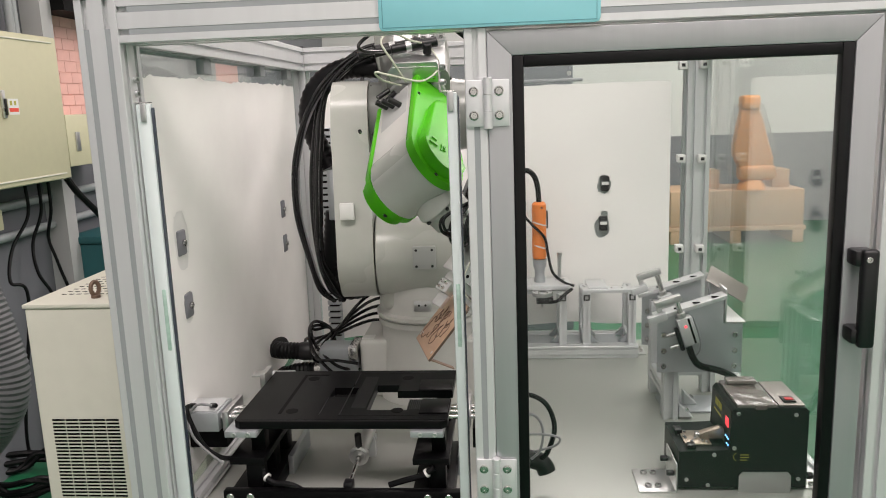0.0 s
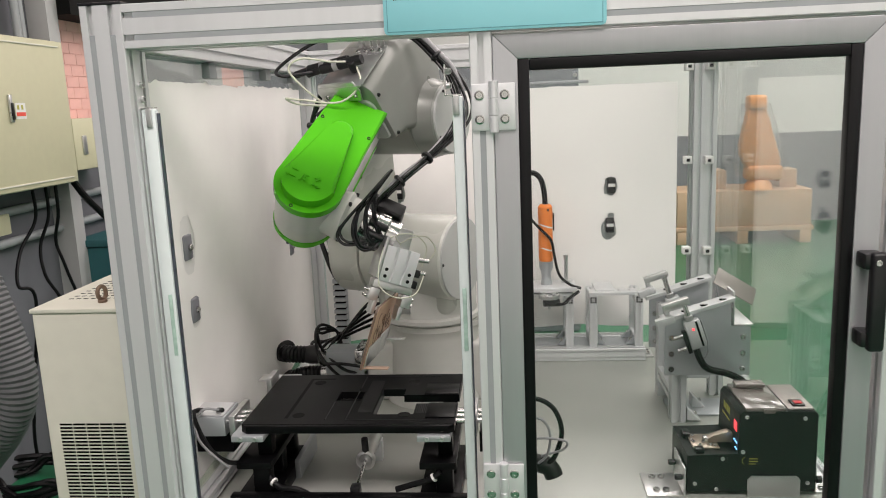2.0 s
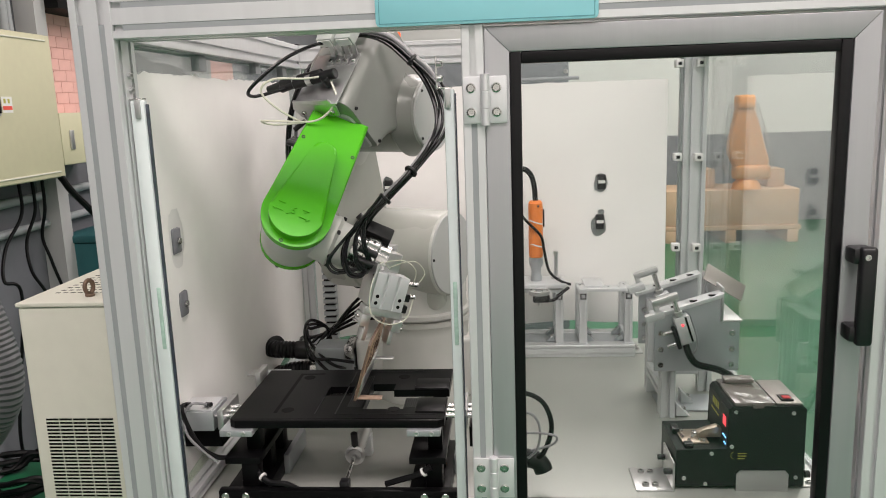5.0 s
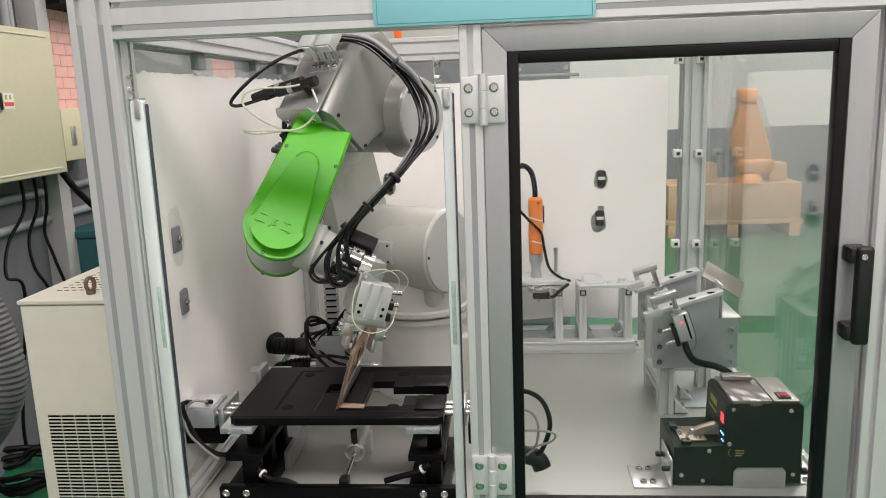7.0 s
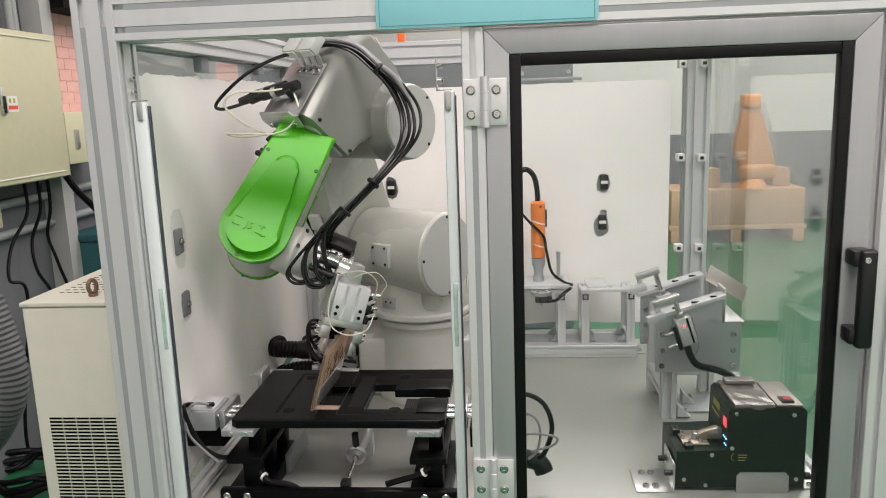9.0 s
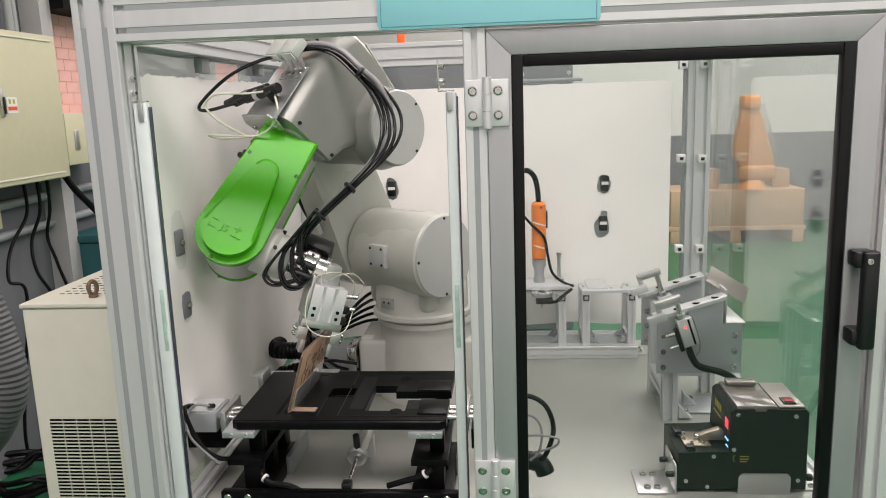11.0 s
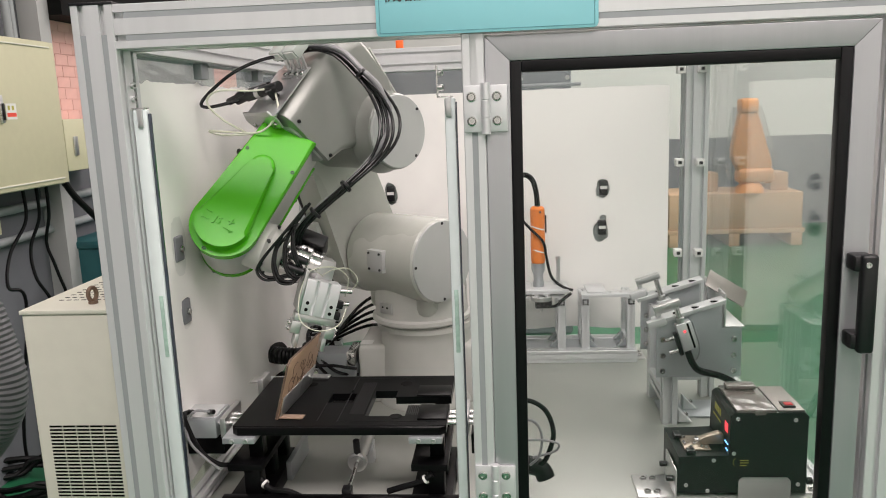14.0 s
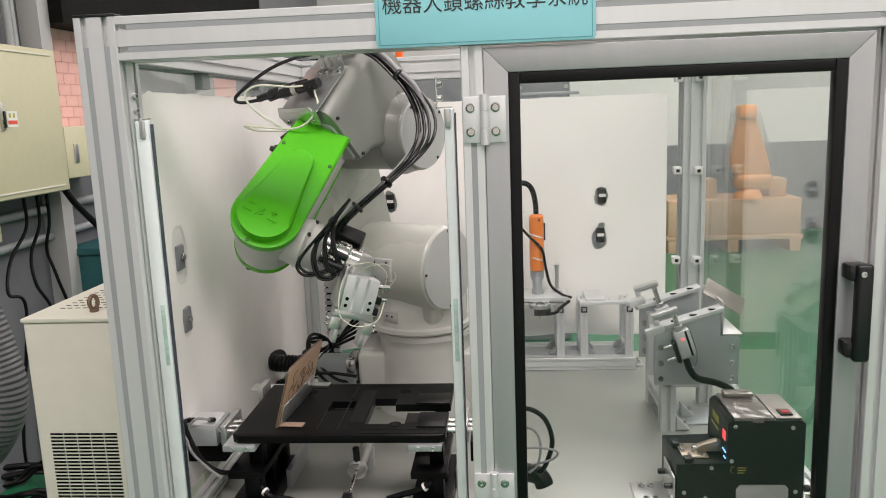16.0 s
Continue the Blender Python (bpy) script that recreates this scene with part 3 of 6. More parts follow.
part("rating_plate", box(B(), -0.146, -0.118, -0.045, -0.015, 0.1352, 0.1358), WHITE_PL, base, "white rating plate")
plug = part("connector", B(), ZINC, base, "grey cast connector housing with a locking lever")
bm = B()
box(bm, -0.245, -0.155, -0.06, 0.01, 0.035, 0.118, 0.008, 2)
part("shell", bm, ALU_DARK, plug)
bm = B()
box(bm, -0.175, -0.155, -0.066, 0.016, 0.09, 0.122, 0.003)
part("lever", bm, CHROME, plug, "steel locking lever")
for z in (0.055, 0.10):
    part("gland", cyl(B(), (-0.268, -0.02, z), (-0.245, -0.02, z), 0.015, n=18, bevel=0.002), CHROME, plug)
ribbing = ribbed(B(), [(-0.292, -0.02, 0.10), (-0.320, -0.02, 0.101), (-0.345, -0.016, 0.101), (-0.362, -0.002, 0.100), (-0.367, 0.022, 0.098), (-0.362, 0.06, 0.09)], 0.0185, 0.0020, 0.0040, 18)
part("conduit", ribbing, BLACK_RUB, plug, "black corrugated conduit")
part("conduit_nut", lathe(B(), [(0.012, -0.268), (0.0195, -0.268), (0.0215, -0.272), (0.0215, -0.290), (0.0198, -0.296), (0.012, -0.296)], 24, Matrix(((0, 0, 1, 0), (1, 0, 0, -0.02), (0, 1, 0, 0.10), (0, 0, 0, 1)))), BLACK_PL, plug, "black conduit nut")
part("conduit", ribbed(B(), [(-0.262, -0.02, 0.055), (-0.31, -0.015, 0.05), (-0.35, 0.0, 0.03), (-0.36, 0.05, 0.02)], 0.0165, 0.002, 0.0045), BLACK_RUB, plug, "black corrugated conduit")
for k, (y, z) in enumerate(((-0.068, 0.085), (-0.068, 0.05), (-0.05, 0.065))):
    part("cable", hose(B(), [(-0.152, y, z), (-0.20, y - 0.012, z + 0.012), (-0.25, y, 0.10 + 0.01 * k), (-0.268, y + 0.03, 0.15), (-0.262, 0.0, 0.165 - 0.01 * k), (-0.235, 0.03, 0.14), (-0.23, 0.06, 0.09)], 0.0036, 8, 8), CABLE, base, "black cable")
for k in range(5):
    part("cable", hose(B(), [(-0.06 + 0.01 * k, 0.09 - 0.03 * k, 0.235 - 0.021 * k), (-0.14, 0.05 + 0.012 * k, 0.215 - 0.019 * k), (-0.205 - 0.012 * k, 0.04 + 0.01 * k, 0.15 - 0.012 * k), (-0.25 - 0.012 * k, 0.03, 0.075 + 0.008 * k), (-0.24, 0.0, 0.02)], 0.0038, 8, 8), CABLE, base, "black cable")

# turret with the shoulder drum, its axis along x
turret = part("turret", B(), ROBOT_GREY, robot)
bm = B()
lathe(bm, [(0, -0.098), (0.0875, -0.098), (0.091, -0.095), (0.091, 0.104), (0.088, 0.108), (0, 0.108)], 56, pose(0, 0.010, 0.014, 0, 90, 0))
part("shoulder_drum", bm, ROBOT_GREY, turret)
ROBOT_CAP = mat("robot_flat_cover", (0.44, 0.45, 0.44), 0.45, 0.0, 0.04, 25, 0.04, 250)
cap = part("end_cover", lathe(B(), [(0, 0.1075), (0.0875, 0.1075), (0.0875, 0.1105), (0.086, 0.1118), (0, 0.1118)], 56, pose(0, 0.010, 0.014, 0, 90, 0)), ROBOT_CAP, turret, "flat grey end cover")
for k in range(4):
    a = radians(90 * k)
    part("screw", bolt(B(), (0.1115, 0.010 + 0.0815 * math.cos(a), 0.014 + 0.0815 * math.sin(a)), (1, 0, 0), 0.0032, 0.002, 10), BLACK_PL, cap)
bm = B()
lathe(bm, [(0, -0.132), (0.108, -0.132), (0.112, -0.128), (0.112, -0.120), (0.105, -0.1165), (0.104, -0.06), (0.100, -0.02), (0, -0.02)], 56, pose(0, 0.05, 0))
part("neck", bm, ROBOT_LIGHT, turret)
bm = B()
box(bm, -0.095, 0.095, -0.03, 0.11, -0.11, 0.05, 0.02, 3)
part("housing", bm, ROBOT_GREY, turret)
pl = part("cover_plate", box(B(), -0.019, 0.029, -0.0890, -0.074, -0.005, 0.043, 0.002), ROBOT_CAP, turret, "small square cover plate with four screws")
for x in (-0.012, 0.021):
    for z in (0.002, 0.036):
        part("screw", bolt(B(), (x, -0.0890, z), (0, -1, 0), 0.0028, 0.002, 10), BLACK_PL, pl)
stop = part("stop_block", box(B(), -0.019, 0.019, -0.005, 0.010, -0.012, 0.012, 0.001), STEEL, turret, "small steel stop block", pose(-0.004, -0.052, -0.092, 0, 0, 0))
for x in (-0.008, 0.006):
    part("screw", bolt(B(), (x, -0.005, 0.002), (0, -1, 0), 0.0024, 0.0012, 10), BLACK_PL, stop)

# upper arm on the drum's inner side
upper = part("upper_arm", B(), ROBOT_GREY, robot)


def capsule(r0, r1, L, n=20):
    """Outline of two discs a distance L apart along +y, and their tangents."""
    d = math.asin((r0 - r1) / L)
    o = [(r0 * math.cos(a), r0 * math.sin(a)) for a in [math.pi - d + (math.pi + 2 * d) * k / n for k in range(n + 1)]]
    o += [(r1 * math.cos(a), L + r1 * math.sin(a)) for a in [d + (math.pi - 2 * d) * k / n for k in range(n + 1)]]
    return o


SIDE = Matrix(((0, 0, 1, 0), (1, 0, 0, 0), (0, 1, 0, 0), (0, 0, 0, 1)))   # x, y, z of an outline to y, z, x
part("arm_casting", prism(B(), [(y + 0.008, z + 0.012) for y, z in capsule(0.0905, 0.077, A2 - 0.020, 28)], -0.176, -0.1005, SIDE, 0.026, 6), ROBOT_GREY, upper)
part("arm_cover", prism(B(), capsule(0.056, 0.046, A2 * 0.92), -0.181, -0.172, SIDE, 0.004, 2), ROBOT_LIGHT, upper)
part("cable_plate", box(B(), -0.205, -0.172, 0.02, 0.075, 0.09, 0.20, 0.003), ZINC, upper, "grey cable clamp plate")
part("tab", box(B(), -0.165, -0.135, -0.092, -0.08, 0.10, 0.135, 0.002), WHITE_PL, upper, "pale plate with two screws")
for a in (0.3, 2.4, 4.2):
    part("screw", bolt(B(), (-0.118, 0.076 * math.sin(a), A2 + 0.073 * math.cos(a)), (0.2, math.sin(a), math.cos(a)), 0.004, 0.008, 10), BLACK_PL, upper)
part("conduit", ribbed(B(), [(-0.08, 0.03, 0.415), (-0.16, 0.045, 0.415), (-0.22, 0.055, 0.380), (-0.243, 0.06, 0.317), (-0.225, 0.06, 0.254), (-0.200, 0.057, 0.20)], 0.0215, 0.0022, 0.007), BLACK_RUB, upper, "black corrugated conduit")
part("conduit", ribbed(B(), [(-0.195, 0.05, 0.105), (-0.203, 0.05, 0.04), (-0.214, 0.06, -0.03), (-0.195, 0.075, -0.080), (-0.14, 0.095, -0.085)], 0.0205, 0.0022, 0.007), BLACK_RUB, turret, "black corrugated conduit")
rnd = random.Random(4)
for k in range(9):
    ox, oy, oz = rnd.uniform(-0.016, 0.016), rnd.uniform(-0.03, 0.02), rnd.uniform(-0.02, 0.02)
    part("cable", hose(B(), [(-0.05, 0.03 + oy, 0.455 + oz), (-0.13 + ox, 0.02 + oy, 0.435 + oz), (-0.205 + ox, 0.01 + oy, 0.36 + oz), (-0.240 + 2 * ox, 0.008 + oy, 0.24), (-0.248 + 2 * ox, 0.008 + oy, 0.12), (-0.238 + ox, 0.015 + oy, 0.01), (-0.222 + ox, 0.03 + oy, -0.05 + oz), (-0.20 + ox, 0.06, -0.10)], 0.0042, 8, 8), GREY_CABLE if k == 3 else CABLE, upper, "cable of the arm's bundle")

# elbow: drum along x, and the box of the forearm drive above it
elbow = part("elbow", B(), ROBOT_GREY, robot)
bm = B()
lathe(bm, [(0, -0.100), (0.072, -0.100), (0.074, -0.097), (0.074, 0.101), (0.071, 0.105), (0, 0.105)], 52, pose(0, 0.007, -0.016, 0, 90, 0))
part("elbow_drum", bm, ELBOW_SHADED, elbow)
cap = part("end_cover", lathe(B(), [(0, 0.1045), (0.0712, 0.1045), (0.0712, 0.1075), (0.070, 0.109), (0, 0.109)], 52, pose(0, 0.007, -0.016, 0, 90, 0)), ROBOT_CAP, elbow, "flat grey end cover")
for k in range(4):
    a = radians(-5 + 90 * k)
    part("screw", bolt(B(), (0.1088, 0.007 + 0.065 * math.cos(a), -0.016 + 0.065 * math.sin(a)), (1, 0, 0), 0.0030, 0.002, 10), BLACK_PL, cap)
bm = B()
loft(bm, [(-0.1310, -0.046, 0.066, 0.056, 0.180, 0.026, 0.010), (-0.1285, -0.049, 0.070, 0.052, 0.184, 0.028, 0.012), (-0.09, -0.052, 0.071, 0.040, 0.187, 0.030, 0.014),
          (-0.055, -0.060, 0.071, 0.012, 0.188, 0.031, 0.02), (-0.02, -0.068, 0.070, -0.03, 0.187, 0.032, 0.03), (0.03, -0.068, 0.066, -0.05, 0.180, 0.032, 0.03),
          (0.075, -0.066, 0.062, -0.02, 0.168, 0.030, 0.03), (0.098, -0.062, 0.058, 0.02, 0.152, 0.026, 0.026), (0.104, -0.052, 0.048, 0.035, 0.140, 0.022, 0.022)])
part("drive_housing", bm, ELBOW_SHADED, elbow)
part("drum_fillet", lathe(B(), [(0.060, 0.03), (0.083, 0.058), (0.0805, 0.066), (0.078, 0.076), (0.0752, 0.088), (0.0742, 0.098), (0.060, 0.099)], 52, pose(0, 0.007, -0.016, 0, 90, 0)), ELBOW_SHADED, elbow)
bm = B()
prism(bm, [(0.098, -0.045), (0.110, -0.030), (0.128, 0.095), (0.120, 0.150), (0.085, 0.172), (0.06, 0.10), (0.07, 0.0)], -0.085, 0.030, SIDE, 0.012, 3)
part("motor_cover", bm, ROBOT_GREY, elbow, "grey rear motor cover")
part("motor_lid", prism(B(), [(0.1125, -0.022), (0.1300, 0.092), (0.1340, 0.092), (0.1165, -0.022)], -0.078, 0.023, SIDE, 0.0015), ROBOT_LIGHT, elbow, "pale grey lid")
part("joint_flange", loft(B(), [(-0.1345, -0.043, 0.060, 0.060, 0.150, 0.02, 0.01), (-0.1312, -0.045, 0.062, 0.058, 0.152, 0.02, 0.01)]), ROBOT_CAP, elbow, "grey joint flange")
for x, z in ((0.0712, 0.060), (0.0712, 0.152)):
    part("screw", bolt(B(), (x - 0.001, -0.119, z), (1, 0, 0), 0.0035, 0.003, 10), BLACK_PL, elbow)
# bracket plate, connectors and valve on the housing's front
br = part("bracket", B(), STEEL, elbow, "bright steel bracket plate with connectors")
bm = B()
box(bm, -0.036, 0.062, -0.142, -0.022, 0.1885, 0.1915, 0.001)
part("plate", bm, STEEL, br)
bm = B()
prism(bm, [(-0.056, 0.008), (0.030, 0.008), (0.036, 0.03), (0.028, 0.05), (-0.05, 0.05), (-0.062, 0.03)], 0, 0.004, Matrix(((1, 0, 0, 0.018), (0, 0, -1, -0.1372), (0, 1, 0, 0.150), (0, 0, 0, 1))), 0.001)
part("front_plate", bm, STEEL, br)
for x in (-0.024, 0.040):
    part("screw", bolt(B(), (x, -0.1412, 0.170), (0, -1, 0), 0.005, 0.004), CHROME, br)
for k in range(4):
    x = 0.006 + 0.0165 * k
    bm = B()
    box(bm, x - 0.007, x + 0.007, -0.050, -0.026, 0.1915, 0.194)
    prism(bm, [(-0.030, 0.194), (-0.026, 0.194), (-0.016, 0.218), (-0.004, 0.218), (-0.004, 0.2205), (-0.018, 0.2205)], x - 0.0045, x + 0.0045, SIDE)
    part("angle", bm, STEEL, br)
    part("screw", bolt(B(), (x, -0.042, 0.194), (0, 0, 1), 0.0042, 0.003), CHROME, br)
CLEARISH = mat("frosted_plastic", (0.46, 0.49, 0.46), 0.25, 0, 0.08, 40)
for k in range(2):
    x = 0.012 + 0.042 * k
    rl = part("relay", box(B(), x - 0.017, x + 0.017, -0.034, 0.004, 0.2208, 0.241, 0.002), CLEARISH, br, "frosted plastic terminal block")
    part("terminal_face", box(B(), x - 0.014, x + 0.014, -0.0358, -0.034, 0.224, 0.238), WHITE_PL, rl)
for k, (x, z) in enumerate(((-0.012, 0.205), (0.018, 0.205))):
    bm = B()
    cyl(bm, (x + 0.03, -0.088, z + 0.006), (x - 0.055, -0.108, z + 0.004), 0.0095, n=16, bevel=0.001)
    cyl(bm, (x - 0.055, -0.108, z + 0.004), (x - 0.085, -0.116, z + 0.001), 0.007, n=14, bevel=0.001)
    part("connector", bm, BLACK_PL, br, "black round cable connector")
    part("ring", cyl(B(), (x - 0.018, -0.0995, z + 0.005), (x - 0.028, -0.102, z + 0.0047), 0.0102, n=16), STEEL, br)
part("fitting", cyl(B(), (0.03, -0.10, 0.194), (0.03, -0.10, 0.215), 0.008, n=14, bevel=0.001), BLACK_PL, br)
for k in range(3):
    part("tube_stub", cyl(B(), (-0.045 + 0.012 * k, -0.135 - 0.006 * k, 0.14), (-0.066 + 0.012 * k, -0.152, 0.135 - 0.012 * k), 0.0048, n=12), BLACK_PL, br)
# clear air tubes
part("air_tube", hose(B(), [(0.035, -0.085, 0.205), (0.005, -0.114, 0.228), (-0.03, -0.145, 0.262), (-0.048, -0.168, 0.258), (-0.03, -0.178, 0.225), (-0.01, -0.172, 0.18)], 0.0020, 10, 8), TUBE_CLEAR, elbow, "clear air tube")
part("air_tube", hose(B(), [(0.035, -0.095, 0.205), (0.052, -0.13, 0.186), (0.02, -0.165, 0.176), (-0.035, -0.19, 0.205), (-0.06, -0.20, 0.218), (-0.05, -0.19, 0.196), (-0.02, -0.16, 0.165)], 0.0020, 10, 8), TUBE_CLEAR, elbow, "clear air tube")
part("cable", hose(B(), [(0.045, 0.04, 0.195), (0.03, 0.0, 0.208), (-0.005, -0.05, 0.242), (-0.04, -0.10, 0.258), (-0.085, -0.155, 0.252), (-0.082, -0.16, 0.238), (-0.05, -0.12, 0.212)], 0.0032, 10, 8), CABLE, elbow, "black cable loop")
# the big bundle that swings from the housing's top to the wrist
BUNDLE = [(-0.010, -0.020, 0.215), (0.036, 0.015, 0.204), (0.090, 0.024, 0.176), (0.134, 0.006, 0.138), (0.158, -0.006, 0.106), (0.175, -0.030, 0.072), (0.184, -0.068, 0.052), (0.176, -0.112, 0.044), (0.164, -0.185, 0.056), (0.138, -0.250, 0.062), (0.108, -0.288, 0.050), (0.090, -0.318, 0.018), (0.066, -0.338, -0.012)]
rnd = random.Random(7)
FAN = (0.5, 0.7, 0.8, 0.8, 1.1, 1.4, 1.4, 1.1, 0.6, 0.6, 0.7, 1.0, 1.3)      # how far the strands part along the way
for k in range(9):
    a, q = k * 0.74, (0.0035 + 0.0042 * (k % 3)) if k else 0.0
    wob = [(q * w * math.cos(a + 0.16 * i), q * w * math.sin(a + 0.16 * i), 0.7 * q * w * math.sin(a * 1.7 + 0.2 * i) + rnd.uniform(-0.0015, 0.0015)) for i, w in enumerate(FAN)]
    part("cable", hose(B(), [(p[0] + w[0], p[1] + w[1], p[2] + w[2]) for p, w in zip(BUNDLE, wob)], 0.0052 if k == 1 else 0.0030, 10, 10), GREY_CABLE if k == 1 else CABLE, elbow, "cable of the arm's bundle")
for i in (3, 8, 9):
    p, d = Vector(BUNDLE[i]), Vector(BUNDLE[i + 1]) - Vector(BUNDLE[i - 1])
    d.normalize()
    part("cable_tie", cyl(B(), p - d * 0.003, p + d * 0.003, 0.0125, n=14, bevel=0.001), BLACK_PL, elbow, "black cable tie")
    part("tie_tail", box(B(), -0.002, 0.002, -0.0008, 0.0008, 0, 0.020), BLACK_PL, elbow, "", Matrix.Translation(p) @ pose(0, 0, 0, 20 * i, 60, 0))

# forearm: grey core between two green covers
fore = part("forearm", B(), ROBOT_LIGHT, robot)


def fore_outline(r, y0, w0, n=22):
    o = [(y0, w0), (y0, -w0)]
    o += [(-D4 - 0.006 - r * math.sin(a), -r * math.cos(a)) for a in [math.pi * k / n for k in range(n + 1)]]
    return o


part("core", prism(B(), fore_outline(0.056, -0.118, 0.044), -0.046, 0.046, SIDE, 0.004, 2), ROBOT_LIGHT, fore)
part("joint_drum", cyl(B(), (-0.047, -D4, 0), (0.047, -D4, 0), 0.0585, n=48, bevel=0.004), ROBOT_GREY, fore)
for s in (1, -1):
    r, w, x1 = (0.060, 0.049, 0.062) if s > 0 else (0.0575, 0.044, 0.058)
    cov = part("side_cover", prism(B(), fore_outline(r, -0.127, w + 0.002), min(s * 0.0465, s * x1), max(s * 0.0465, s * x1), SIDE, 0.005, 4), GREEN, fore, "glossy green plastic cover")
    tear = [(-D4 - 0.008 - 0.047 * math.sin(a), -0.047 * math.cos(a)) for a in [math.pi * k / 22 for k in range(23)]] + [(-0.222 + 0.022 * math.sin(a), 0.022 * math.cos(a)) for a in [math.pi * k / 12 for k in range(13)]]
    dome = part("dome", prism(B(), tear, min(s * 0.055, s * (x1 + 0.019)), max(s * 0.055, s * (x1 + 0.019)), SIDE, 0.006, 4), GREEN, cov)
    for p in list(dome.data.polygons) + list(cov.data.polygons):
        if p.area > 2e-4:
            p.use_smooth = False
    if s > 0:
        e = Matrix.Translation((0.0812, -D4 - 0.012, 0.007)) @ Matrix(((0, 0, 1, 0), (0, 1, 0, 0), (-1, 0, 0, 0), (0, 0, 0, 1)))
        lettering("embossed_mark", "J5", 0.0175, 0.0022, GREEN, cov, e)
        D5 = D4 + 0.0215
        for dx, up in ((-0.021, 0), (0.021, 1)):
            dz = dx - 0.007
            bm = B()
            box(bm, 0.0805, 0.0836, -D5 + 0.0165, -D5 + 0.0187, -dz - 0.0055, -dz + 0.0055)
            if up:
                box(bm, 0.0805, 0.0836, -D5 + 0.0120, -D5 + 0.0230, -dz - 0.0011, -dz + 0.0011)
            box(bm, 0.0805, 0.0836, -D5 + 0.0025, -D5 + 0.0045, -dz - 0.0065, -dz + 0.0065)
            sg = 1 if dx < 0 else -1
            prism(bm, [(-D5 - 0.0006, -dz + sg * 0.0055), (-D5 + 0.0076, -dz + sg * 0.0055), (-D5 + 0.0035, -dz + sg * 0.0112)], 0.0805, 0.0836, SIDE)
            part("embossed_mark", bm, GREEN, cov)
    for y, z in ((-0.201, -0.047), (-0.200, 0.046), (-0.397, 0.006), (-0.131, 0.0)):
        part("screw", bolt(B(), (s * 0.060, y, z), (s, 0, 0), 0.0034, 0.0035, 10), BLACK_PL, cov)
part("drive_collar", cyl(B(), (0, -0.085, 0), (0, -0.125, 0), 0.053, n=40, bevel=0.003), ROBOT_GREY, fore)
plx = part("plug_plate", box(B(), -0.034, 0.034, -0.235, -0.145, 0.046, 0.050, 0.001), ROBOT_CAP, fore, "grey plate with air fittings")
for k in range(3):
    part("air_fitting", cyl(B(), (-0.018 + 0.018 * k, -0.165 - 0.015 * k, 0.050), (-0.024 + 0.018 * k, -0.165 - 0.015 * k, 0.075), 0.0055, n=12, bevel=0.001), BLACK_PL, plx, "black air fitting")

# wrist
wrist = part("wrist", B(), ROBOT_LIGHT, robot)
part("wrist_body", lathe(B(), [(0, -0.02), (0.044, -0.02), (0.044, -0.062), (0.046, -0.066), (0.046, -0.072), (0.040, -0.078), (0.038, -0.105), (0, -0.105)][::-1], 40), ROBOT_LIGHT, wrist)
part("wrist_drum", cyl(B(), (-0.0445, 0, 0), (0.0445, 0, 0), 0.047, n=40, bevel=0.004), ROBOT_GREY, wrist)
for k in range(6):
    a = radians(60 * k)
    part("screw", bolt(B(), (0.041 * math.cos(a), 0.041 * math.sin(a), -0.076), (math.cos(a), math.sin(a), 0), 0.0034, 0.006, 10), BLACK_PL, wrist)

# gripper on the flange
grip = part("gripper", B(), STEEL, robot)
part("flange", lathe(B(), [(0, -0.102), (0.030, -0.102), (0.033, -0.106), (0.033, -0.128), (0.036, -0.130), (0.036, -0.150), (0.031, -0.153), (0.031, -0.172), (0, -0.172)][::-1], 40), CHROME, grip, "bright steel tool flange")
for k in range(8):
    a = radians(45 * k + 20)
    part("screw", bolt(B(), (0.0355 * math.cos(a), 0.0355 * math.sin(a), -0.140), (math.cos(a), math.sin(a), 0), 0.003, 0.0015, 10), BLACK_PL, grip)
bm = B()
box(bm, -0.022, 0.032, 0.028, 0.052, -0.165, -0.118, 0.003)
cyl(bm, (0.0, 0.045, -0.118), (0.0, 0.05, -0.095), 0.007, n=12)
cyl(bm, (0.02, 0.045, -0.118), (0.022, 0.055, -0.095), 0.007, n=12)
part("tool_connector", bm, BLACK_PL, grip, "black tool changer connector")
GM = Matrix(((-0.2259, -0.8220, 0.5228, 0.0166), (0.2825, 0.4583, 0.8427, -0.0588), (-0.9323, 0.3380, 0.1287, -0.1979), (0.0000, 0.0000, 0.0000, 1.0000)))


def gpart(name, bm, material, label=""):
    return part(name, bm, material, grip, label, GM)


pts = [(-0.030, 0), (-0.013, 0), (-0.012, 0.003), (-0.0085, 0.003), (-0.0075, 0), (0.0075, 0), (0.0085, 0.003), (0.012, 0.003), (0.013, 0), (0.030, 0), (0.030, 0.038), (-0.030, 0.038)]
gpart("cylinder_body", prism(B(), pts, -0.031, 0.031, None, 0.0008), ALU, "silver pneumatic gripper body with two grooves")
for x, z in ((-0.021, -0.010), (-0.021, -0.022), (0.021, -0.010), (0.021, -0.022)):
    gpart("hole", cyl(B(), (x, 0.002, z), (x, -0.0004, z), 0.0032, n=12), DARK_GAP, "screw hole drawn as a shade-dark disc")
gpart("adapter", box(B(), -0.030, 0.018, 0.030, 0.072, 0.015, 0.066, 0.003), STEEL, "steel adapter bracket")
